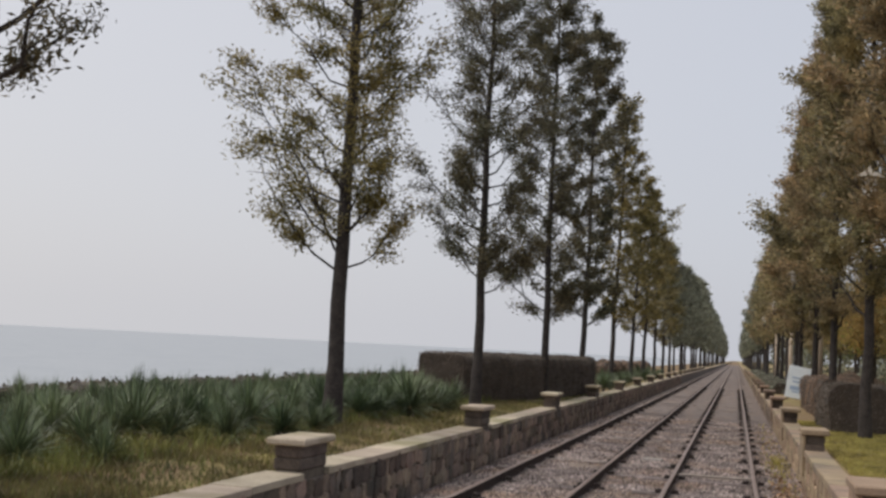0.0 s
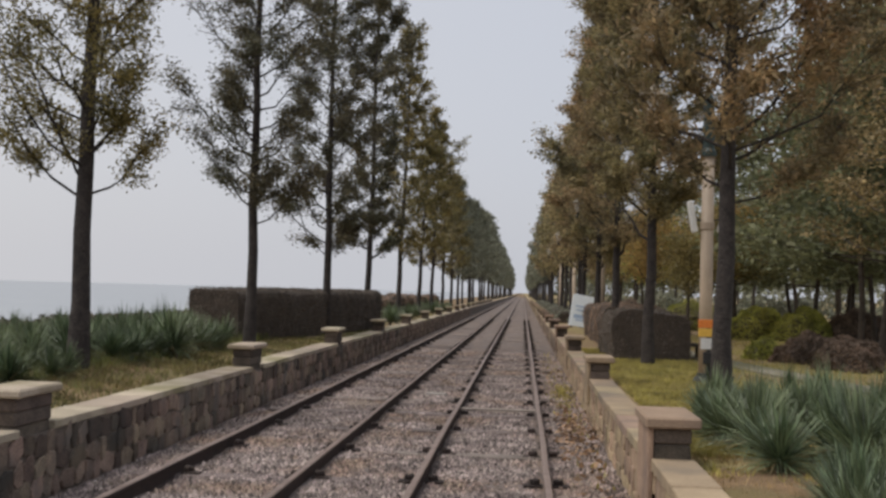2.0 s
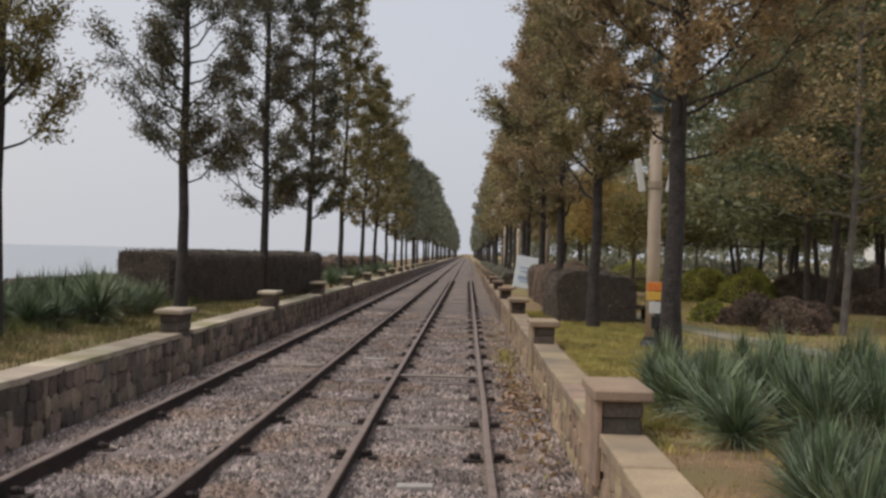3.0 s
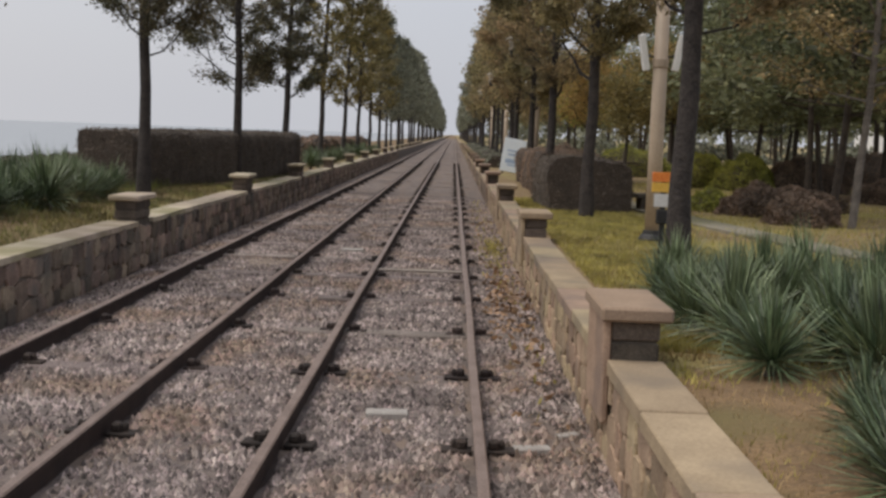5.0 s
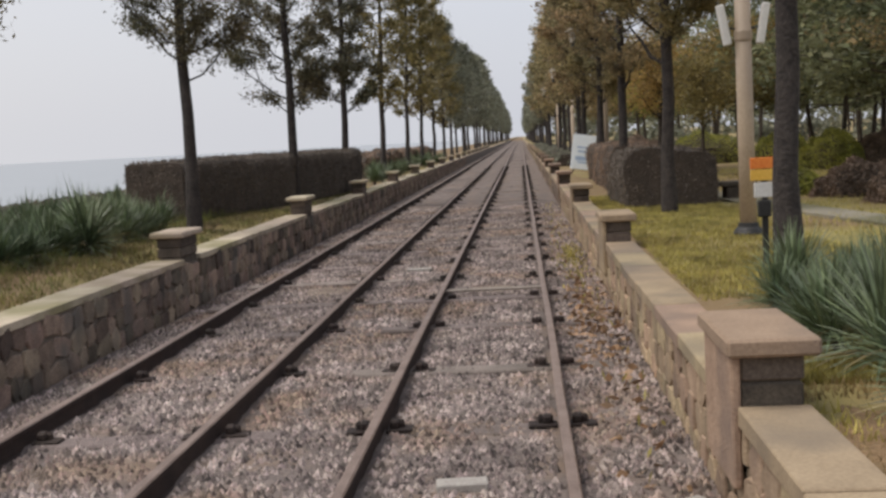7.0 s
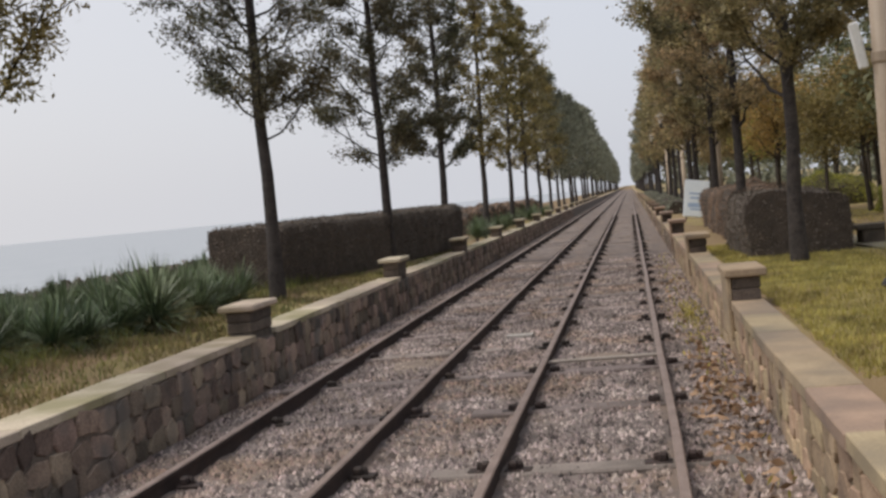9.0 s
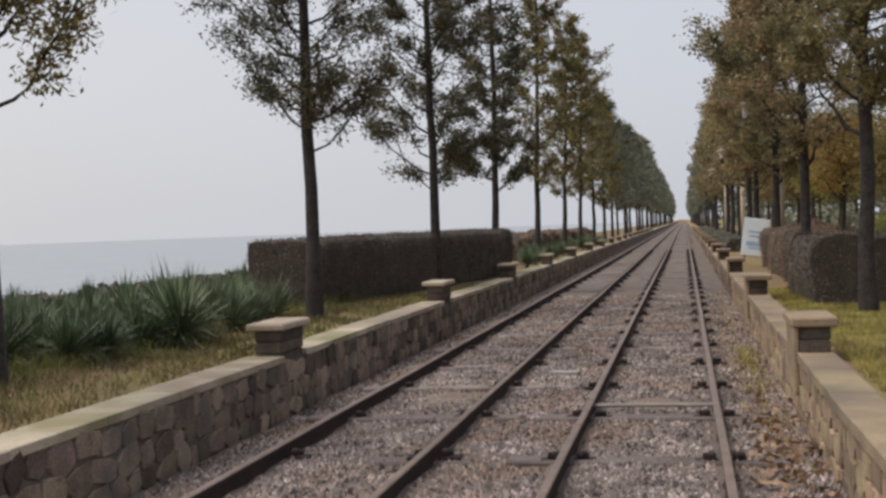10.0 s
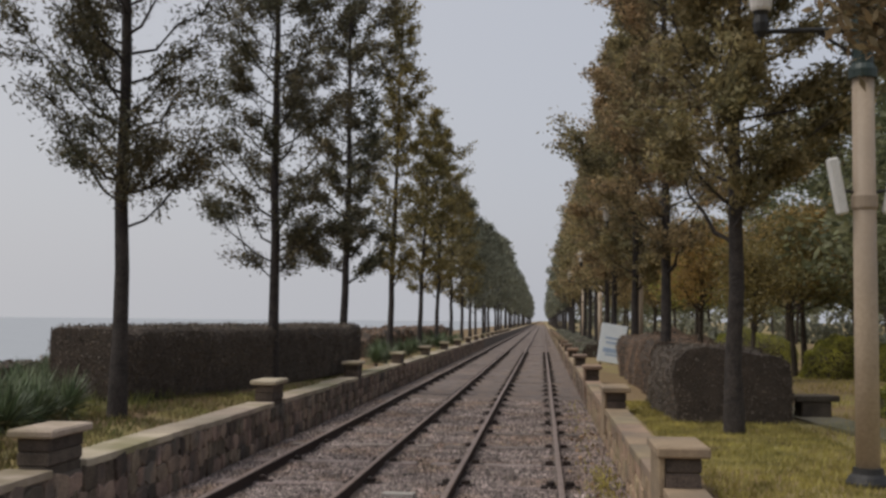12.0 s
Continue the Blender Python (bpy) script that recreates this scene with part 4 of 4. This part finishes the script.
# ---- yuccas ----
def yucca_mesh(seed, blades, length, spread=1.0):
    r = np.random.default_rng(seed)
    vs, fs, sl = [], [], []
    for k in range(blades):
        a = r.uniform(0, 6.283)
        el = math.radians(np.clip(r.normal(52, 22), 2, 88)) if k > blades * 0.18 else math.radians(r.uniform(-12, 20))
        L = length * r.uniform(0.7, 1.1) * (0.85 if el < 0.5 else 1)
        w = r.uniform(0.006, 0.0115)
        d = Vector((math.cos(a) * math.cos(el) * spread, math.sin(a) * math.cos(el) * spread, math.sin(el)))
        sidev = Vector((-math.sin(a), math.cos(a), 0))
        b = Vector((r.normal(0, 0.03), r.normal(0, 0.03), 0.10 + r.uniform(0, 0.10)))
        droop = r.uniform(0.02, 0.34) * L * math.cos(el)
        k0 = len(vs)
        for j, (t, ww) in enumerate(((0, 0.6), (0.35, 1.0), (0.7, 0.75))):
            p = b + d * (L * t) + Vector((0, 0, -droop * t * t))
            up = Vector((0, 0, 0.35 * w * ww))
            vs += [tuple(p - sidev * w * ww + up), tuple(p - up * 0.6), tuple(p + sidev * w * ww + up)]
        vs.append(tuple(b + d * L + Vector((0, 0, -droop))))
        for j in range(2):
            o = k0 + j * 3
            fs += [[o, o + 1, o + 4, o + 3], [o + 1, o + 2, o + 5, o + 4]]
        o = k0 + 6
        fs += [[o, o + 1, k0 + 9], [o + 1, o + 2, k0 + 9]]
        sl += [1 if (k < blades * 0.07) else 0] * 6
    return mesh_of("leaf_rosette", vs, fs, L_YUCCA, L_YUCCA_DRY, slots=sl)


YUC = [yucca_mesh(60 + i, 270, 0.64 + 0.04 * i) for i in range(5)]
ME_YSTEM = mesh_of("stem", *tube([(0, 0, -0.08), (0.01, 0, 0.1), (0, 0.01, 0.22)], [0.05, 0.055, 0.03], 7), M_BARK_LIGHT)


def yucca(x, y, s, k, lab, grp):
    e = thing("yucca", pose(x, y, ground_z(x) - 0.01, 11 * math.sin(k * 2.1), 11 * math.cos(k * 3.7), k * 83) @ Matrix.Diagonal((s, s, s, 1)), lab, "yucca", grp)
    piece("leaf_rosette", YUC[k % 5], e)
    piece("stem", ME_YSTEM, e)


k = 0
for xx in np.arange(-7.9, -4.55, 0.43):
    for yy in np.arange(6.0, 20.4, 0.56):
        x, y = xx + rnd.uniform(-0.22, 0.22), yy + rnd.uniform(-0.25, 0.25)
        if (abs(y - 13.6) < 0.5 and x > -5.5) or rnd.random() < 0.10 or (x > -5.3 and y > 18.8) or (x > -5.1 and y < 11 and rnd.random() < 0.35):
            continue
        yucca(x, y, rnd.uniform(0.40, 0.62) + (0.2 if x > -6.2 and rnd.random() < 0.15 else 0) + (0.14 if y > 14 and x > -6.2 else 0), k, "spiky grey-green yucca in the bed by the sea", "seaside yuccas")
        k += 1
for x, y in ((-4.72, 17.9), (-4.78, 17.2), (-4.88, 16.5), (-4.82, 15.7), (-4.92, 14.9), (-5.2, 18.6)):
    yucca(x, y, rnd.uniform(0.55, 0.7), k, "spiky grey-green yucca at the edge of the seaside bed", "seaside yuccas")
    k += 1
for yy in np.arange(21.5, 50, 1.5):
    for xx in (-7.2,):
        if rnd.random() < 0.75:
            yucca(xx + rnd.uniform(-0.4, 0.4), yy + rnd.uniform(-0.4, 0.4), rnd.uniform(0.55, 0.78), k, "spiky grey-green yucca in the bed by the sea", "seaside yuccas")
            k += 1
for yy in np.arange(34, 60, 1.5):
    yucca(-4.2 + rnd.uniform(-0.3, 0.3), yy + rnd.uniform(-0.4, 0.4), rnd.uniform(0.6, 0.85), k, "small spiky yucca behind the rubble wall", "seaside yuccas")
    k += 1
for y0, y1, x0, x1 in ((8.45, 11.6, 1.34, 3.7), (5.2, 7.5, 1.36, 3.0)):
    for yy in np.arange(y0, y1, 0.40):
        for xx in np.arange(x0 + (0.12 if yy < 9.0 else 0), x1 if yy < 10 else 3.0, 0.39):
            if rnd.random() < 0.10:
                continue
            yucca(xx + rnd.uniform(-0.08, 0.13), yy + rnd.uniform(-0.12, 0.12), (rnd.uniform(0.52, 0.72) if yy > 8 else rnd.uniform(0.40, 0.54)), k, "spiky deep green yucca massed behind the sandstone wall", "wall-side yuccas")
            k += 1

for x, y, sc in ((1.46, 7.28, 0.46), (1.36, 6.85, 0.50), (1.28, 6.4, 0.50), (1.25, 5.95, 0.5), (1.30, 5.5, 0.5), (1.76, 7.5, 0.48)):
    yucca(x, y, sc, k, "spiky deep green yucca massed behind the sandstone wall", "wall-side yuccas")
    k += 1

# ---- grass ----
def grass(name, n, xr, yr, h, m, label, seed, thr=-0.42):
    r = np.random.default_rng(seed)
    x, y = r.uniform(*xr, n), yr[0] + (yr[1] - yr[0]) * r.random(n) ** 1.5
    dens = np.array([noise.noise((a * 1.3, b * 1.3, seed)) for a, b in zip(x, y)]) > thr
    x, y = x[dens], y[dens]
    n = len(x)
    z = np.array([ground_z(a) for a in x])
    hh = h * r.uniform(0.4, 1.3, n)
    a = r.uniform(0, 6.283, n)
    w = 0.004 + 0.006 * r.random(n)
    v = np.empty((n, 3, 3))
    v[:, 0] = np.stack([x - w * np.cos(a), y - w * np.sin(a), z - 0.02], 1)
    v[:, 1] = np.stack([x + w * np.cos(a), y + w * np.sin(a), z - 0.02], 1)
    v[:, 2] = np.stack([x + hh * r.normal(0, 0.5, n), y + hh * r.normal(0, 0.5, n), z + hh], 1)
    tagged(new(name, mesh_of(name, v.reshape(-1, 3), np.arange(n * 3).reshape(-1, 3), m)), label, "grass", kind="stuff")


grass("lawn_grass", 60000, (0.95, 2.6), (9.0, 24), 0.045, L_GRASS, "short yellow-green grass behind the sandstone wall", 71)
grass("lawn_grass", 26000, (2.6, 8.0), (11.0, 34), 0.06, L_GRASS, "short yellow-green grass on the park lawn", 72)
grass("verge_grass", 9000, (-4.9, -3.86), (6.0, 30), 0.06, L_GRASS_GREEN, "rough green grass between wall and planting bed", 73)
grass("dry_grass", 16000, (0.88, 2.2), (4.0, 9.5), 0.04, L_STRAW, "sparse dry grass on bare soil behind the wall", 74, -0.1)
grass("grass_tufts", 11000, (0.88, 2.6), (4.0, 9.5), 0.05, L_GRASS, "thin yellow-green grass tufts on bare soil behind the wall", 79, -0.05)
grass("brown_grass", 12000, (0.95, 3.2), (9.0, 24), 0.055, L_GRASS_BROWN, "browned grass patches on the lawn behind the wall", 80, 0.2)
grass("brown_grass", 20000, (-4.9, -3.86), (6.0, 24), 0.06, L_GRASS_DULL, "browned grass patches along the planting bed", 81, -0.15)
grass("bed_grass", 30000, (-8.3, -4.7), (6.0, 22), 0.15, L_GRASS_GREEN, "rough dark green grass between the yuccas", 82, -0.3)
grass("dry_grass", 9000, (-5.6, -4.0), (6.0, 20), 0.05, L_GRASS_DULL, "dry grass along the planting bed", 75)

wr = np.random.default_rng(77)
n_g = 420
wxx = np.clip(wr.normal(0.40, 0.09, n_g), 0.15, 0.58)
wyy = np.concatenate([wr.normal(18.1, 1.0, n_g * 2 // 3), wr.uniform(9, 30, n_g - n_g * 2 // 3)])
wv_, wf_ = leaf_cards(np.stack([wxx, wyy, np.full(n_g, BED + 0.05)], 1), wr.normal(size=(n_g, 3)) * 0.4 + np.array([0, 0, 1]), 0.07, 0.016, wr)
tagged(new("weeds", mesh_of("weeds", wv_, wf_, L_GRASS)), "yellow-green weeds at the foot of the wall", "weeds", kind="stuff")

# ---- lamp posts ----
def lamp_post(x, y, near):
    e = thing("lamp_post", pose(x, y, 0.29), "cream-painted park lamp post with a dark green top and bracket lantern", "lamp post", "park lamp posts")
    piece("base", mesh_of("base", *lathe([(0.15, -0.05), (0.15, 0.05), (0.13, 0.09), (0.105, 0.11), (0.10, 0.15)], 20), M_IRON, smooth=False), e, label="black base collar")
    piece("pole", mesh_of("pole", *lathe([(0.082, 0.1), (0.080, 1.2), (0.075, 2.87)], 20), M_POLE, smooth=True), e)
    piece("upper_pole", mesh_of("upper_pole", *lathe([(0.10, 2.86), (0.10, 2.92), (0.075, 2.96), (0.070, 3.55), (0.05, 3.60), (0.02, 3.68)], 16), M_POLETOP), e, label="dark green upper pole")
    piece("collar", mesh_of("collar", *lathe([(0.080, 1.93), (0.090, 1.95), (0.090, 2.03), (0.080, 2.05)], 20), M_POLE), e)
    arm = joined([(tube([(0, 0, 3.20), (-0.35, 0, 3.21), (-0.74, 0, 3.20)], [0.022, 0.020, 0.018], 8), (0, 0, 0)),
                  (tube([(0, 0, 2.98), (-0.12, 0, 3.07), (-0.30, 0, 3.19)], [0.014, 0.014, 0.012], 6), (0, 0, 0))])
    piece("arm", mesh_of("arm", *arm, M_IRON), e)
    lan = piece("lantern", mesh_of("lantern", *lathe([(0.065, 3.35), (0.075, 3.37), (0.098, 3.59), (0.095, 3.61)], 12), M_LAMPGLASS), e, pose(-0.70, 0, 0), "pale frosted lantern")
    piece("lantern_roof", mesh_of("lantern_roof", *lathe([(0.20, 3.60), (0.205, 3.615), (0.12, 3.67), (0.04, 3.72), (0.02, 3.75), (0.004, 3.78)], 14), M_SAND), lan, label="weathered lantern roof")
    piece("lantern_foot", mesh_of("lantern_foot", *lathe([(0.022, 3.16), (0.05, 3.20), (0.06, 3.26), (0.045, 3.32), (0.062, 3.355)], 10), M_IRON), lan)
    if near:
        for s, lab in ((-1, "off-white column loudspeaker"), (1, "off-white column loudspeaker")):
            sp = piece("loudspeaker", mesh_of("loudspeaker", *block(0.075, 0.09, 0.40, 0.012), M_WHITE), e, pose(s * 0.155, -0.02, 1.90, 0, s * 10, 0), lab)
            piece("bracket", mesh_of("bracket", *tube([(s * 0.05, 0, 2.05), (s * 0.19, 0, 2.08)], [0.012, 0.012], 6), M_IRON), e)


for k, y in enumerate((15.83, 33.3, 51, 69, 87)):
    lamp_post(2.07 if k == 0 else 1.95, y, k == 0)

# ---- notices and bench ----
e = thing("notice_post", pose(1.69, 13.15, 0.29), "orange and yellow notice on a low post among the yuccas", "notice")
piece("post", mesh_of("post", *block(0.045, 0.04, 0.80, 0.006), M_IRON), e)
piece("box", mesh_of("box", *block(0.10, 0.05, 0.13, 0.01), M_IRON), e, pose(-0.01, -0.03, 0.41), "small black box")
piece("lower_plate", mesh_of("lower_plate", *block(0.15, 0.02, 0.115, 0.004), M_WHITE), e, pose(-0.01, -0.033, 0.56), "white lower plate")
piece("yellow_plate", mesh_of("yellow_plate", *block(0.22, 0.02, 0.085, 0.004), M_YELLOW), e, pose(0, -0.033, 0.69), "orange-yellow plate")
piece("orange_plate", mesh_of("orange_plate", *block(0.22, 0.024, 0.085, 0.004), M_ORANGE), e, pose(0, -0.033, 0.78), "orange-red top plate")

e = thing("sign_board", pose(1.58, 38.3, 0.27, 0, 0, 4), "pale blue-white sign board standing on the lawn", "sign")
bd = piece("board", mesh_of("board", *block(0.68, 0.04, 1.02, 0.008), M_SIGN), e, pose(0, 0, 0.08, -8, 9, 0))
for kx, (w, z) in enumerate(((0.40, 0.62), (0.34, 0.50), (0.44, 0.26), (0.30, 0.18))):
    piece("printed_bar", mesh_of("printed_bar", *block(w, 0.008, 0.05 if kx != 2 else 0.12, 0.001), M_SIGNBLUE), bd, pose(0, -0.022, z))
for s in (-1, 1):
    piece("leg", mesh_of("leg", *block(0.04, 0.04, 0.5, 0.005), M_IRON), e, pose(s * 0.24, 0.05, -0.02))

e = thing("stone_seat", pose(3.0, 21.6, 0.28, 0, 0, 8), "dark stone planter seat beside the park path", "seat")
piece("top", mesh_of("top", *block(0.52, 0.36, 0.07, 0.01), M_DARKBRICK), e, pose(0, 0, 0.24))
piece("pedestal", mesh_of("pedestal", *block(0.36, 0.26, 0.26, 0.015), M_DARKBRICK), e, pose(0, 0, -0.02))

# park path, a curved strip of slabs
pv, pf = [], []
pp = [(2.75, 26.5), (2.85, 23), (3.1, 20.5), (3.45, 18), (3.9, 15.2), (4.9, 12.6), (6.5, 10.5), (9, 8.5)]
for i, (x, y) in enumerate(pp):
    a, b = pp[max(i - 1, 0)], pp[min(i + 1, len(pp) - 1)]
    d = Vector((b[0] - a[0], b[1] - a[1], 0)).normalized()
    s = Vector((-d.y, d.x, 0)) * 0.26
    for o, z in ((-s, 0.24), (-s, 0.342), (s, 0.342), (s, 0.24)):
        pv.append((x + o.x, y + o.y, z))
    if i:
        q = len(pv) - 8
        pf += [[q + j, q + j + 1, q + j + 5, q + j + 4] for j in range(3)]
tagged(new("path", mesh_of("path", pv, pf, M_PATH)), "grey paved path winding through the park", "path", kind="structure")

# ---- walls, coping and pillars ----
def wall_core(name, x0, x1, z0, z1, label, m=None):
    v, f = block(x1 - x0, 445, z1 - z0, 0)
    return tagged(piece(name, mesh_of(name, v, f, m or M_MORTAR), None, pose((x0 + x1) / 2, 202.5, z0)), label, "wall", kind="structure")


wall_l = wall_core("wall_west", -3.86, -3.555, -0.45, 0.312, "low rubble stone wall with pale coping beside the sea")
M_MORTAR_TAN = mat("tan_mortar", (0.20, 0.15, 0.10), (0.30, 0.23, 0.155), 5, 70, 0.95, 0.4)
wall_r = wall_core("wall_east", 0.625, 0.86, -0.45, 0.305, "low tan rubble wall with sandstone coping beside the park", M_MORTAR_TAN)


def stone_mesh(seed, w, h, d):
    r = random.Random(seed)
    bm = bmesh.new()
    n = r.choice((5, 6, 7, 8))
    ring = []
    a0 = r.uniform(0, 1)
    for k in range(n):
        a = a0 + 2 * math.pi * (k + r.uniform(-0.22, 0.22)) / n
        q = (abs(math.cos(a)) ** 6 + abs(math.sin(a)) ** 6) ** (-1 / 6)
        ring.append((math.cos(a) * q * w / 2 * r.uniform(0.9, 1.06), math.sin(a) * q * h / 2 * r.uniform(0.9, 1.06)))
    back = [bm.verts.new((0, y, z)) for y, z in ring]
    mid = [bm.verts.new((d * 0.75, y * 0.98, z * 0.98)) for y, z in ring]
    front = [bm.verts.new((d * r.uniform(0.85, 1.25), y * 0.90, z * 0.90)) for y, z in ring]
    for k in range(n):
        k2 = (k + 1) % n
        bm.faces.new((back[k], back[k2], mid[k2], mid[k]))
        bm.faces.new((mid[k], mid[k2], front[k2], front[k]))
    bm.faces.new(front)
    for i, v in enumerate(bm.verts):
        v.index = i
    out = [tuple(v.co) for v in bm.verts], [[v.index for v in f.verts] for f in bm.faces]
    bm.free()
    return out


stone_raw = [stone_mesh(80 + i, 0.24 + 0.03 * (i % 3), 0.19 + 0.02 * (i % 2), 0.020 + 0.003 * (i % 4)) for i in range(8)]
grey_stones = [mesh_of("stone", *s, M_WALLSTONE) for s in stone_raw]
tan_stones = [mesh_of("stone", [(v[0] * 0.75, v[1], v[2]) for v in s[0]], s[1], M_TANSTONE) for s in stone_raw]


def face_stones(wall, meshes, far_m, x, flip, z_low, z_high, y0, y1, y_far):
    base = wall.matrix_basis.inverted()
    rows_n = 3
    hgt = (z_high - z_low) / rows_n
    far_v, far_f = [], []
    r = random.Random(int(abs(x) * 100))
    for row in range(rows_n):
        y = y0 + r.uniform(0, 0.2)
        while y < y_far:
            L = r.choice((0.11, 0.15, 0.19, 0.24, 0.30)) * r.uniform(0.9, 1.1)
            k = r.randrange(8)
            sy, sz = 1.08 * L / (0.24 + 0.03 * (k % 3)), hgt * r.uniform(0.95, 1.3) / (0.19 + 0.02 * (k % 2))
            m = pose(x, y + L / 2, z_low + hgt * (row + 0.5) + r.uniform(-0.025, 0.025), r.uniform(-10, 10), 0, 180 if flip else 0) @ Matrix.Diagonal((1, sy, sz, 1))
            if y < y1:
                piece("stone", meshes[k], wall, base @ m)
            else:
                q = len(far_v)
                far_v += [tuple(m @ Vector(v)) for v in stone_raw[k][0]]
                far_f += [[i + q for i in f] for f in stone_raw[k][1]]
            y += L + 0.012
    far = piece("far_stones", mesh_of("far_stones", far_v, far_f, far_m), wall, base)
    tagged(far, kind="stuff")


face_stones(wall_l, grey_stones, M_WALLFAR, -3.56, False, -0.17, 0.31, 7.0, 33.0, 75)
face_stones(wall_r, tan_stones, M_WALLFAR, 0.63, True, -0.17, 0.30, 5.0, 28.0, 60)

PIL_L = [1.87 + 6.72 * k for k in range(-3, 40)]      # front of each pillar on the sea side
PIL_R = [1.58 + 6.72 * k for k in range(-3, 40)]
PIL_LEN = 0.72


def coping(wall, xa, xb, z, th, pillars, m):
    base = wall.matrix_basis.inverted()
    long_v, long_f = [], []
    r = random.Random(9)
    for i, p in enumerate(pillars):
        a, b = p + PIL_LEN - 0.06, (pillars[i + 1] if i + 1 < len(pillars) else p + 6.7) + 0.06
        n = 6
        step = (b - a) / n
        for j in range(n):
            v, f = block(xb - xa, step - 0.004, th, 0.006)
            yc = a + step * (j + 0.5)
            if yc < 60:
                piece("coping_slab", mesh_of("coping_slab", v, f, m), wall, base @ pose((xa + xb) / 2 + r.uniform(-0.006, 0.006), yc, z - th + r.uniform(-0.004, 0.004), 0, 0, r.uniform(-0.3, 0.3)))
            else:
                q = len(long_v)
                long_v += [((xa + xb) / 2 + c[0], yc + c[1], z - th + c[2]) for c in v]
                long_f += [[k + q for k in g] for g in f]
    tagged(piece("far_coping", mesh_of("far_coping", long_v, long_f, m), wall, base), kind="stuff")


coping(wall_l, -3.875, -3.535, 0.375, 0.06, PIL_L, M_CAP_SEA)
coping(wall_r, 0.588, 0.856, 0.378, 0.075, PIL_R, M_CAP)

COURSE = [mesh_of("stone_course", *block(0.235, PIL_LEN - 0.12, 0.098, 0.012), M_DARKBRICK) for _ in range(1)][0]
PCAP = mesh_of("cap", *block(0.34, PIL_LEN, 0.07, 0.012), M_CAP)
PCAP_SEA = mesh_of("cap", *block(0.34, PIL_LEN, 0.06, 0.014), M_CAP_SEA)
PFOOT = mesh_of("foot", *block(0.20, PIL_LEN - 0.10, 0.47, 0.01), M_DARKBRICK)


# added slab: its tan colour carries the skylight on the track side
PSIDE = mesh_of("side_slab", *block(0.035, PIL_LEN - 0.10, 0.50, 0.008), M_TANSTONE)


def pillar(x, y, z0, top, lab, grp, slab=False):
    e = thing("wall_pillar", pose(x, y + PIL_LEN / 2, z0), lab, "pillar", grp)
    h = top - z0 - 0.07
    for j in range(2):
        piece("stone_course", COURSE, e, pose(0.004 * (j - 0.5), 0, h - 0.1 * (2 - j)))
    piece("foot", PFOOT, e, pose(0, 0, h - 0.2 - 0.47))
    piece("cap", PCAP if slab else PCAP_SEA, e, pose(0, 0, h), "sandstone cap slab" if slab else "pale worn cap slab")
    if slab:
        piece("side_slab", PSIDE, e, pose(-0.133, 0, h - 0.50), "added tan slab for the lit pillar side facing the track")


for p in PIL_L:
    if p < 130:
        pillar(-3.68, p, 0.375, 0.66, "dark stone wall pillar with a pale cap on the sea wall", "sea wall pillars")
for p in PIL_R:
    if p < 130:
        pillar(0.725, p, 0.385, 0.64, "dark stone wall pillar with a sandstone cap on the park wall", "park wall pillars", True)
